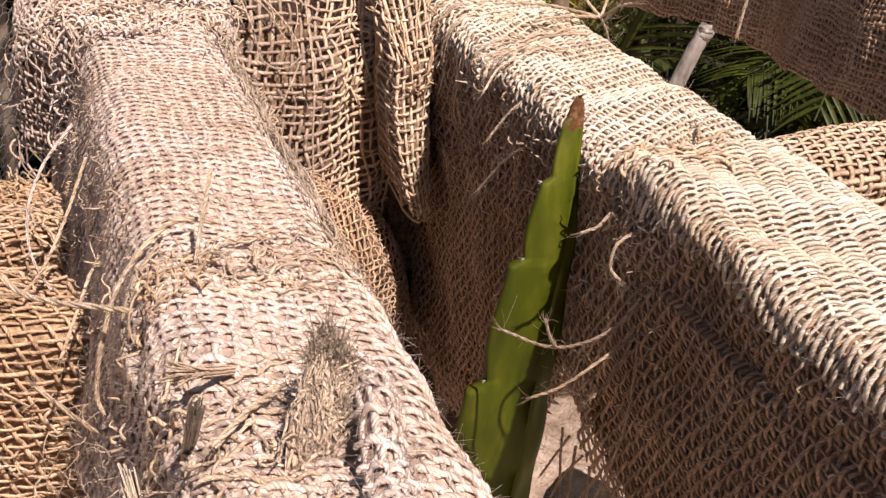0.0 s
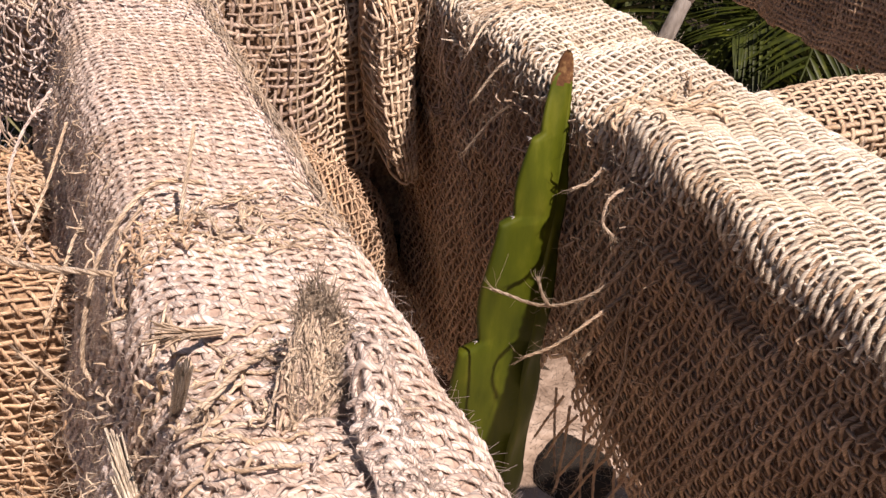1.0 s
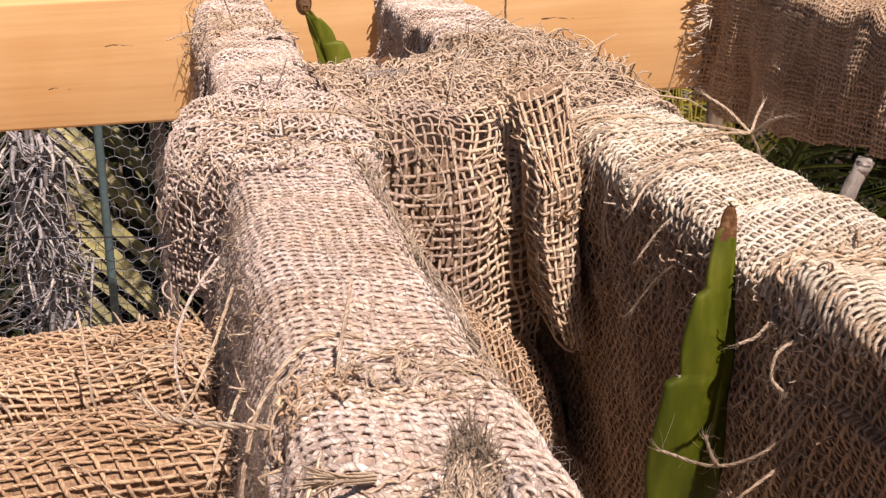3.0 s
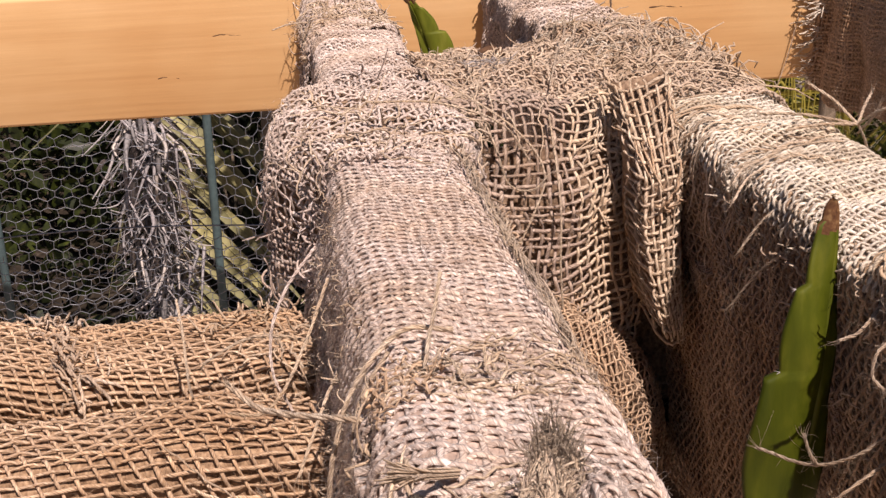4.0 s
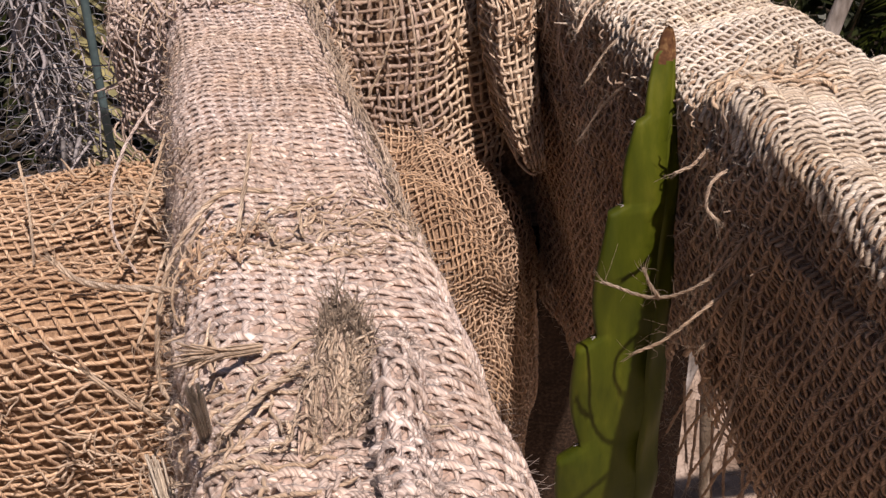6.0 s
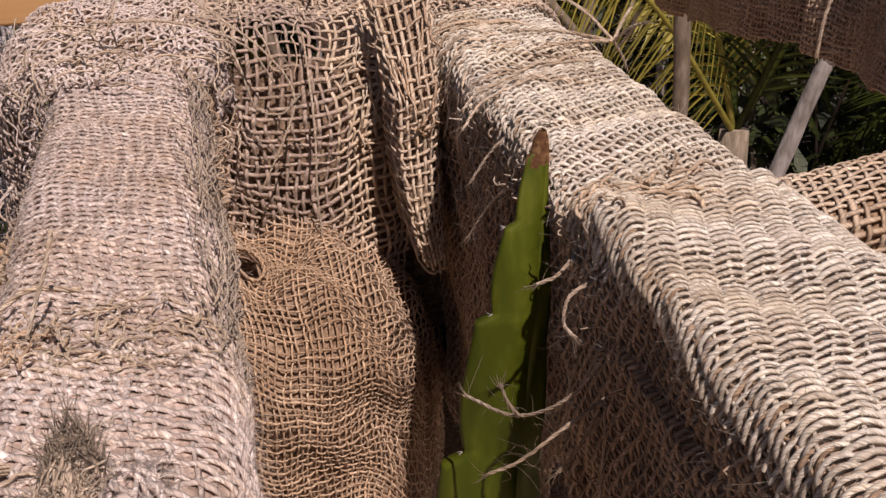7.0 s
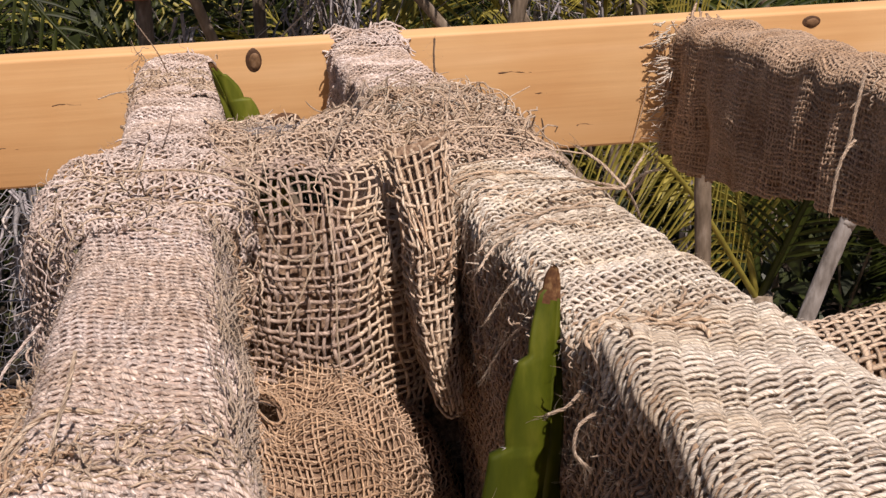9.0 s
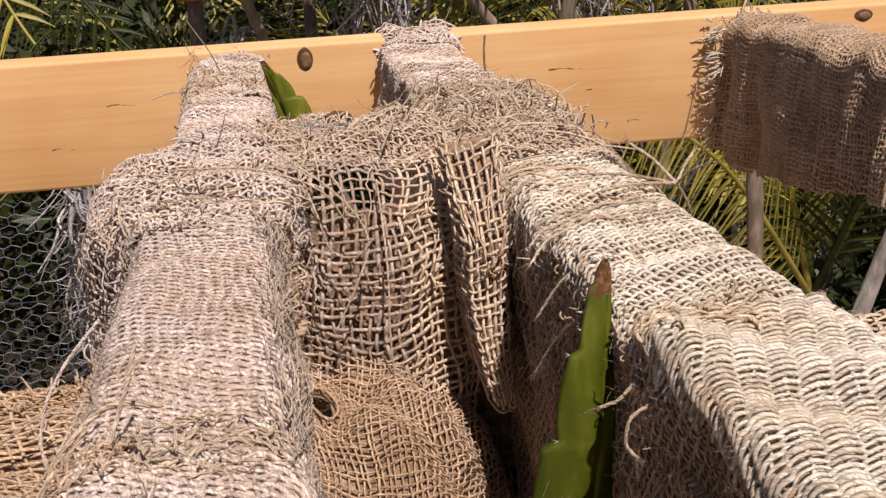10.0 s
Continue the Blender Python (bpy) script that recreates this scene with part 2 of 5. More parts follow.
def unit(a):
    return a / np.maximum(np.linalg.norm(a, axis=-1, keepdims=True), 1e-12)


def tubes(c, n, rw, rh, keep=None, ring=4):
    """Tubes along the lines c (threads, samples, 3), with normals n and half widths rw, rh."""
    k, s, _ = c.shape
    if keep is None:
        keep = np.ones((k, s - 1), bool)
    t = unit(np.gradient(c, axis=1))
    b = unit(np.cross(t, n))
    n2 = np.cross(b, t)
    a = np.arange(ring) * 2 * np.pi / ring
    rw, rh = np.broadcast_to(rw, (k, s)), np.broadcast_to(rh, (k, s))
    v = c[:, :, None] + (np.cos(a)[None, None, :, None] * rw[..., None, None]) * b[:, :, None] + (np.sin(a)[None, None, :, None] * rh[..., None, None]) * n2[:, :, None]
    idx = np.arange(k * s * ring).reshape(k, s, ring)
    p, r = idx[:, :-1], idx[:, 1:]
    q = np.stack([p, np.roll(p, -1, 2), np.roll(r, -1, 2), r], -1)[keep].reshape(-1, 4)
    run = np.concatenate([np.zeros((k, 1)), np.cumsum(np.linalg.norm(np.diff(c, axis=1), axis=-1), 1)], 1) * 1000 + np.arange(k)[:, None] * 7.3
    u0 = np.broadcast_to((np.arange(ring) / ring)[None, None], (k, s - 1, ring))
    v0, v1 = (np.broadcast_to(x[..., None], (k, s - 1, ring)) for x in (run[:, :-1], run[:, 1:]))
    u1 = u0 + 1 / ring
    uv = np.stack([np.stack([u0, v0], -1), np.stack([u1, v0], -1), np.stack([u1, v1], -1), np.stack([u0, v1], -1)], -2)[keep].reshape(-1, 2)
    return v.reshape(-1, 3), q, uv


def joined(pieces):
    vs, qs, us, at = [], [], [], 0
    for v, q, u in pieces:
        vs.append(v), qs.append(q + at), us.append(u)
        at += len(v)
    return np.concatenate(vs), np.concatenate(qs), np.concatenate(us)


def spline(pts, n):
    """A smooth line of n samples through the points."""
    p = np.asarray(pts, float)
    p = np.vstack([2 * p[0] - p[1], p, 2 * p[-1] - p[-2]])
    t = np.linspace(0, len(p) - 3 - 1e-6, n)
    i = t.astype(int)
    f = (t - i)[:, None]
    a, b, c, d = p[i], p[i + 1], p[i + 2], p[i + 3]
    return 0.5 * (2 * b + (c - a) * f + (2 * a - 5 * b + 4 * c - d) * f**2 + (3 * b - a - 3 * c + d) * f**3)


def strand(pts, r, n=14, taper=0.6, ring=5, flat=1.0, rng=None):
    c = spline(pts, n)[None]
    if rng is not None:
        c = c + rng.normal(0, r * 0.25, c.shape)
    up = np.broadcast_to(np.array([0.13, 0.21, 0.97]), c.shape)
    w = np.linspace(1, taper, n)[None] * r
    return tubes(c, up, w, w * flat, None, ring)


def wob(a, b, seed, scale):
    """A smooth random field over two coordinates in metres, about -1 to 1."""
    g = np.random.default_rng(seed)
    out = 0
    for i in range(5):
        th, ph, f = g.uniform(0, 2 * np.pi), g.uniform(0, 2 * np.pi), g.uniform(0.6, 1.7)
        out = out + np.sin((a * np.cos(th) + b * np.sin(th)) * 2 * np.pi * f / scale + ph)
    return out / 3.0


def normals_of(pos, s, t):
    e = 3e-4
    p = pos(s, t)
    return p, unit(np.cross(pos(s + e, t) - p, pos(s, t + e) - p))


def threads(pos, ls, lt, ps, pt, seed, sub, wide, thick, amp, wander=0.12, drift=0.5, fray=(0, 0), cut=None, skew=0.0, ring=4):
    """Over-and-under threads on the sheet pos(s, t): warps every ps along t, wefts every pt along s; half widths and lifts in metres."""
    rng = np.random.default_rng(seed)
    ns, nt = int(ls / ps) + 1, int(lt / pt) + 1
    out = []
    for along_t in (True, False):
        n, m = (ns, nt) if along_t else (nt, ns)
        own = 0 if along_t else 1
        sb = sub[own]
        p, x = (ps, pt) if along_t else (pt, ps)
        ext = int(fray[0 if along_t else 1] / x + 0.5)
        k = (np.arange(-ext * sb, (m - 1 + ext) * sb + 1) / sb)[None]
        i = np.arange(n)[:, None]
        lo = -rng.uniform(-0.4, 1, (n, 1)) * ext
        hi = m - 1 + rng.uniform(-0.4, 1, (n, 1)) * ext
        over = np.maximum(0, np.maximum(-k, k - (m - 1))) * x
        ph, fr = rng.uniform(0, 6.28, (3, n, 1)), rng.uniform(0.10, 0.5, (3, n, 1))
        wave = sum(np.sin(ph[q] + fr[q] * k) for q in range(3)) / 1.7
        across = i * p + p * wander * wave + over * rng.normal(0, 0.6, (n, 1))
        if not along_t:
            across = across - skew * p * np.sin(np.pi * (k + i))
        run = k * x + 0 * i
        s, t = (across, run) if along_t else (run, across)
        ds, dt = drift * ps * wob(s, t, seed + 1, 0.035), drift * pt * wob(s, t, seed + 2, 0.035)
        c, nn = normals_of(pos, s + ds, t + dt)
        sign = 1.0 if along_t else -1.0
        swing = np.cos(np.pi * (k + i))
        swing = np.sign(swing) * np.abs(swing) ** 0.8
        lift = sign * amp[own] * swing + over * rng.normal(0.15, 0.5, (n, 1)) + rng.normal(0, 0.03, k.shape) * p
        c = c + nn * lift[..., None]
        size = rng.uniform(0.78, 1.2, (n, 1)) * (1 + 0.16 * np.sin(ph[0] * 3 + 0.9 * k) + rng.normal(0, 0.07, (n, k.shape[1])))
        keep = (k[:, :-1] >= lo) & (k[:, 1:] <= hi)
        if cut is not None:
            keep &= cut(0.5 * (s[:, :-1] + s[:, 1:]), 0.5 * (t[:, :-1] + t[:, 1:]), i)
        out.append(tubes(c, nn, wide[own] * size, thick[own] * size, keep, ring))
    return joined(out)


def hairs(pos, ls, lt, count, seed, length=0.0022, r=0.00004, lift=0.0002):
    """Loose fibres standing off a cloth."""
    rng = np.random.default_rng(seed)
    s, t = rng.uniform(0, ls, (count, 1)), rng.uniform(0, lt, (count, 1))
    p, n = normals_of(pos, s, t)
    d = unit(rng.normal(0, 1, (count, 1, 3)) + 0.2 * n)
    curl = rng.normal(0, 0.6, (count, 1, 3))
    w = np.linspace(0, 1, 3)[None, :, None]
    ln = length * rng.uniform(0.3, 1.5, (count, 1, 1))
    c = p + n * lift + ln * (d * w + curl * w * w)
    return tubes(c, np.broadcast_to(n, c.shape), r, r, None, 3)


def sheet(name, pos, ls, lt, ns, nt, drop, mat, parent, label="", cut=None):
    s, t = np.meshgrid(np.linspace(0, ls, ns), np.linspace(0, lt, nt), indexing="ij")
    p, n = normals_of(pos, s, t)
    v = (p - n * drop).reshape(-1, 3)
    i = np.arange(ns * nt).reshape(ns, nt)
    q = np.stack([i[:-1, :-1], i[1:, :-1], i[1:, 1:], i[:-1, 1:]], -1)
    if cut is not None:
        q = q[cut(0.5 * (s[:-1, :-1] + s[1:, 1:]), 0.5 * (t[:-1, :-1] + t[1:, 1:]), 0)]
    return quads_part(name, v, q.reshape(-1, 4), None, mat, parent, label)


def rounded(points, r, n=6):
    """A polyline with rounded corners, and its length so far."""
    p = [np.array(a, float) for a in points]
    out = [p[0]]
    for a, b, c in zip(p[:-2], p[1:-1], p[2:]):
        u, w = unit(a - b), unit(c - b)
        d = min(r, 0.45 * np.linalg.norm(a - b), 0.45 * np.linalg.norm(c - b))
        for f in np.linspace(0, 1, n):
            out.append((1 - f) ** 2 * (b + u * d) + 2 * f * (1 - f) * b + f * f * (b + w * d))
    out.append(p[-1])
    out = np.array(out)
    return out, np.concatenate([[0], np.cumsum(np.linalg.norm(np.diff(out, axis=0), axis=1))])


def along(line, run, s):
    """The point at length s on a polyline, straight on past its ends."""
    a = np.interp(s, run, line[:, 0])
    b = np.interp(s, run, line[:, 1])
    h, e = unit(line[0] - line[1]), unit(line[-1] - line[-2])
    lo, hi = np.maximum(0, -s), np.maximum(0, s - run[-1])
    return a + lo * h[0] + hi * e[0], b + lo * h[1] + hi * e[1]


def box(bm, x0, x1, y0, y1, z0, z1, bevel=0.0, m=None):
    r = bmesh.ops.create_cube(bm, size=1, matrix=Matrix.LocRotScale(((x0 + x1) / 2, (y0 + y1) / 2, (z0 + z1) / 2), None, (x1 - x0, y1 - y0, z1 - z0)))
    if bevel:
        bmesh.ops.bevel(bm, geom=list({e for v in r["verts"] for e in v.link_edges}), offset=bevel, segments=2, affect="EDGES", profile=0.6)
    if m is not None:
        bmesh.ops.transform(bm, matrix=m, verts=bm.verts[:])


def top_z(y):
    """Height of the wrapped beams' upper side, which rises away from the board."""
    return 1.1925 - 0.2028 * y


# ---- ground ----
def build_ground():
    n = 90
    g = np.linspace(-1, 1, n)
    g = np.sign(g) * np.abs(g) ** 3 * 60
    x, y = np.meshgrid(g, g, indexing="ij")
    z = 0.018 * wob(x, y, 5, 0.6) * np.exp(-(x * x + y * y) / 60) - 0.004
    v = np.stack([x, y, z], -1).reshape(-1, 3)
    i = np.arange(n * n).reshape(n, n)
    q = np.stack([i[:-1, :-1], i[1:, :-1], i[1:, 1:], i[:-1, 1:]], -1).reshape(-1, 4)
    ob = quads_part("ground", v, q, None, SOIL)
    tagged(ob, "dry pale brown garden soil beneath the beams", "ground", "", "structure")


build_ground()


# ---- pine board ----
def build_board():
    t = thing("pine_board", (0, 0.008, 1.111), "new yellow pine board with dark knots, on edge", "board")
    bm = bmesh.new()
    box(bm, -0.75, 1.05, 0.0, 0.017, 1.111, 1.1975, 0.0025)
    part("board", bm, PINE, t)
    for x, z, rx, rz in ((0.0, 1.1875, 0.0056, 0.0085), (0.375, 1.190, 0.007, 0.0045)):
        bm = bmesh.new()
        bmesh.ops.create_uvsphere(bm, u_segments=20, v_segments=10, radius=1, matrix=Matrix.LocRotScale((x, 0.0004, z), None, (rx, 0.0012, rz)))
        k = part("knot", bm, KNOT_RING, t, "dark knot in the wood")
        bm = bmesh.new()
        bmesh.ops.create_uvsphere(bm, u_segments=20, v_segments=10, radius=1, matrix=Matrix.LocRotScale((x + 0.0006, -0.0002, z - 0.0004), None, (rx * 0.66, 0.0014, rz * 0.68)))
        part("knot_heart", bm, KNOT, k)
    rng = np.random.default_rng(4)
    spots = [(0.171, 1.168, 0.022), (-0.12, 1.166, 0.018), (-0.16, 1.139, 0.014), (0.19, 1.152, 0.01), (-0.05, 1.178, 0.008), (0.22, 1.128, 0.012)]
    for x, z, w in spots:
        c = np.array([[x + w * (f - 0.5), 0.0002, z + 0.0006 * math.sin(f * 5)] for f in np.linspace(0, 1, 7)])
        v, q, u = strand(c, 0.0005, 9, 0.3, 5, rng=rng)
        quads_part("grain_crack", v, q, u, KNOT_RING, t, "short dark split in the grain")
    # two boards' posts stand far out at its ends
    for x in (-0.70, 1.0):
        bm = bmesh.new()
        box(bm, x - 0.045, x + 0.045, 0.0175, 0.107, -0.02, 1.16, 0.004)
        p = part("board_post", bm, TIMBER)
        tagged(p, "rough square timber post behind the pine board", "post", "board posts")


build_board()


# ---- burlap-wrapped beams ----
def beam_sheet(x0, x1, dl, dr, y0, raise_=0.0, rc=0.007, lump=0.0012, seed=0, folds=0.0, top=top_z, flare=0.0):
    """A sheet over a beam along y: up its left side, which may flare out below, over the top, down its right side."""
    line, run = rounded([(x0 - 0.002 - raise_ - flare, -dl), (x0 - raise_, raise_), (x1 + raise_, raise_), (x1 + 0.002 + raise_, -dr)], rc, 9)
    def pos(s, t):
        x, d = along(line, run, s)
        y = y0 + t + 0 * s
        w = lump * wob(s, y, seed + 11, 0.05)
        side = np.clip(-d / 0.012, 0, 1)
        left = np.where(s < run[-1] * 0.5, -1.0, 1.0)
        f = folds * (0.7 * np.sin(y * 78 + 9 * d + 2.2 * np.sin(y * 31)) + 0.3 * np.sin(y * 110 + 2 * np.sin(y * 23 + d * 8))) * np.clip(-d / 0.05, 0, 1)
        return np.stack([x + left * side * (w + f), y, top(y) + d + (1 - side) * w], -1)
    return pos, run[-1]


def timber(parent, x0, x1, y0, y1, depth, drop=0.0035):
    bm = bmesh.new()
    box(bm, x0, x1, y0, y1, -depth, 0, 0.003)
    bmesh.ops.bisect_plane(bm, geom=bm.verts[:] + bm.edges[:] + bm.faces[:], plane_co=(0, (y0 + y1) / 2, 0), plane_no=(0, 1, 0))
    for v in bm.verts:
        v.co.z += top_z(v.co.y) - drop
    return part("timber", bm, TIMBER, parent, "sawn timber core")


def lining(name, pos, ls, lt, drop, mat, parent, cut=None, label="shaded layer of burlap beneath"):
    return sheet(name, pos, ls, lt, max(12, int(ls / 0.003)), max(6, int(lt / 0.006)), drop, mat, parent, label, cut)


def surface_strands(name, pos, area, count, seed, length, r, mat, parent, lift=0.0010, heading=0.0, spread=3.14, curl=0.3, label="loose threads lying on the cloth", out=1.0):
    """Loose threads that wander over the sheet pos within area (s0, s1, t0, t1), rising a little between."""
    rng = np.random.default_rng(seed)
    m = 12
    s0, t0 = rng.uniform(area[0], area[1], (count, 1)), rng.uniform(area[2], area[3], (count, 1))
    th = heading + rng.uniform(-spread, spread, (count, 1)) + np.cumsum(rng.normal(0, curl, (count, m)), 1)
    step = rng.uniform(*length, (count, 1)) / m
    s, t = s0 + np.cumsum(np.cos(th) * step, 1), t0 + np.cumsum(np.sin(th) * step, 1)
    p, n = normals_of(pos, s, t)
    n = n * out
    w = np.linspace(0, 1, m)[None]
    k = rng.integers(1, 4, (count, 1))
    h = r * 0.8 + lift * rng.uniform(0.1, 1.0, (count, 1)) * np.abs(np.sin(np.pi * k * w + rng.uniform(0, 3, (count, 1)))) + lift * 0.8 * np.clip(w - 0.75, 0, 1) * rng.normal(0, 4, (count, 1))
    c = p + n * np.maximum(h, 0)[..., None]
    size = r * rng.uniform(0.5, 1.25, (count, 1)) * (1 + rng.normal(0, 0.10, (count, m))) * np.interp(w, [0, 0.1, 0.85, 1], [0.6, 1, 1, 0.45])
    return quads_part(name, *tubes(c, n, size, size * 0.85, None, 5), mat, parent, label, "stuff")


def wrap(parent, x0, x1, dl, dr, y0, y1, ps, pt, seed, mat, wide, thick, amp, raise_=0.0, sub=(1, 5), fray=(0.0, 0.0), lump=0.0012, folds=0.0, cut=None, fuzz=300, wander=0.12, drift=0.5, back=0.0008, rc=0.007, lining_cut=None, cloth_mat=None, top=top_z, side=None, skew=0.0, ring=5, shear=0.0, flare=0.0):
    """A burlap wrap over a beam; side = (edge, material) lets the part below the edge keep a plain open grid, in a
    colour that carries its shade; shear lays the cloth slantwise.
    """
    pos, ls = beam_sheet(x0, x1, dl, dr, y0, raise_, rc, lump, seed, folds, top, flare)
    lt = y1 - y0
    def laid(s, t):
        return pos(s - shear * (lt - t), t)
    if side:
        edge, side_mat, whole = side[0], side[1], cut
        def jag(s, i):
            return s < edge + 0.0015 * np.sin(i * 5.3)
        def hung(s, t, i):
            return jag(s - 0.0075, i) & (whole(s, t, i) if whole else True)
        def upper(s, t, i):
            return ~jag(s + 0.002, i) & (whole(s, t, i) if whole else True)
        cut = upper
        # browner threads and lining than the top's: the side's shade put into colour
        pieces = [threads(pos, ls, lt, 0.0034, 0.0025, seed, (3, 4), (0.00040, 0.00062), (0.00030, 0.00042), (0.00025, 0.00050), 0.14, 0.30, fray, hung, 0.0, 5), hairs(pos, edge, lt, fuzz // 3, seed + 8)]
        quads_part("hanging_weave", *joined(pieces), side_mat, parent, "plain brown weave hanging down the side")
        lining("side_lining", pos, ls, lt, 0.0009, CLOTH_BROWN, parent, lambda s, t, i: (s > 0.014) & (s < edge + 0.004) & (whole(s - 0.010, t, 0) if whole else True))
    def shown(s, t, i):
        s = s - shear * (lt - t)
        return (s > 0) & (s < ls) & (cut(s, t, i) if cut else True)
    pieces = [threads(laid, ls + shear * lt, lt, ps, pt, seed, sub, wide, thick, amp, wander, drift, fray, shown if shear else cut, skew, ring)]
    if fuzz:
        pieces.append(hairs(pos, ls, lt, fuzz, seed + 5))
    quads_part("burlap_weave", *joined(pieces), mat, parent)
    lining("burlap_lining", pos, ls, lt, back, cloth_mat or CLOTH, parent, lining_cut or cut)
    return pos, ls


def loose(parent, pts, r=0.0007, n=18, mat=None, taper=0.6, tuft=0, seed=1, name="loose_thread", label=""):
    """A thread worked loose, with fibres splayed at its end."""
    rng = np.random.default_rng(seed)
    r = r * 0.62
    p = np.asarray(pts, float)
    length = np.linalg.norm(np.diff(p, axis=0), axis=1).sum()
    m = int(min(70, max(n, length / (r * 3.2))))
    core = spline(pts, m) + np.cumsum(rng.normal(0, r * 0.12, (m, 3)), 0) * np.sin(np.linspace(0, np.pi, m))[:, None]
    d0 = unit(np.gradient(core, axis=0))
    e1 = unit(np.cross(d0, np.array([0.31, 0.52, 0.79])))
    e2 = np.cross(d0, e1)
    turns = np.linspace(0, length / (r * 17) * 2 * np.pi, m)
    pieces = []
    for ply in range(3):
        a = turns + ply * 2.094
        q = core + (r * 0.52) * (np.cos(a)[:, None] * e1 + np.sin(a)[:, None] * e2)
        w = np.linspace(1, taper, m)[None] * r * 0.56 * (1 + rng.normal(0, 0.12, (1, m)))
        pieces.append(tubes(q[None], e1[None], w, w, None, 4))
    d = unit(p[-1] - p[-2])
    for _ in range(tuft):
        e = p[-1] - d * r * 4
        a = unit(d + rng.normal(0, 0.20, 3))
        b = unit(a + rng.normal(0, 0.22, 3))
        ln = rng.uniform(4, 9) * r if r > 0.0006 else rng.uniform(6, 15) * r
        pieces.append(strand([e, e + a * ln * 0.5, e + a * ln * 0.5 + b * ln * 0.5], r * 0.2, 5, 0.4, 3))
    c = spline(pts, 60)
    for j in rng.integers(2, 59, 34 if len(pts) > 3 else 16):
        a = unit(rng.normal(0, 1, 3))
        ln = rng.uniform(4, 15) * r
        pieces.append(strand([c[j], c[j] + a * ln * 0.6, c[j] + a * ln + rng.normal(0, ln * 0.3, 3)], 0.000042, 4, 0.5, 3))
    quads_part(name, *joined(pieces), mat or JUTE_STRAW, parent, label)


def tangle(parent, count, where, seed, length=(0.008, 0.025), r=0.0006, mat=None, bias=(0, 0, 0.3), name="frayed_threads", droop=0.3, curl=0.7, label="tangle of frayed jute threads"):
    """Many short bent threads that start where(rng) says."""
    rng = np.random.default_rng(seed)
    pieces = []
    for _ in range(count):
        p = np.array(where(rng), float)
        d = unit(rng.normal(0, 1, 3) * np.array([1, 1, 0.45]) + np.array(bias))
        ln = rng.uniform(*length)
        pts = [p]
        for j in range(6):
            d = unit(d + rng.normal(0, curl * 0.58, 3) - np.array([0, 0, droop * 0.2]))
            pts.append(pts[-1] + d * ln / 6)
        fine = rng.uniform() < 0.35
        pieces.append(strand(pts, (0.22 if fine else 0.52) * r * rng.uniform(0.6, 1.25), 11, 0.5, 4, 1.0, rng))
    quads_part(name, *joined(pieces), mat or JUTE_STRAW, parent, label, "stuff")


def brush(parent, a, b, seed, mat, count=46, wide=0.0014, splay=0.22, label="short brush of cut jute fibres"):
    """A cut thread end: a bundle of fibres that spreads towards its tip."""
    rng = np.random.default_rng(seed)
    a, b = np.array(a, float), np.array(b, float)
    ln = np.linalg.norm(b - a)
    d = (b - a) / ln
    pieces = []
    for _ in range(count):
        o = rng.normal(0, wide * 0.45, 3)
        e = unit(d + rng.normal(0, splay * 0.5, 3))
        k = ln * rng.uniform(0.75, 1.08)
        pieces.append(strand([a + o * 0.8, a + o + d * k * 0.55, a + o * 1.2 + d * k * 0.55 + e * k * 0.45], 0.00027 * rng.uniform(0.7, 1.4), 8, 0.6, 4))
    quads_part("cut_end", *joined(pieces), mat, parent, label)


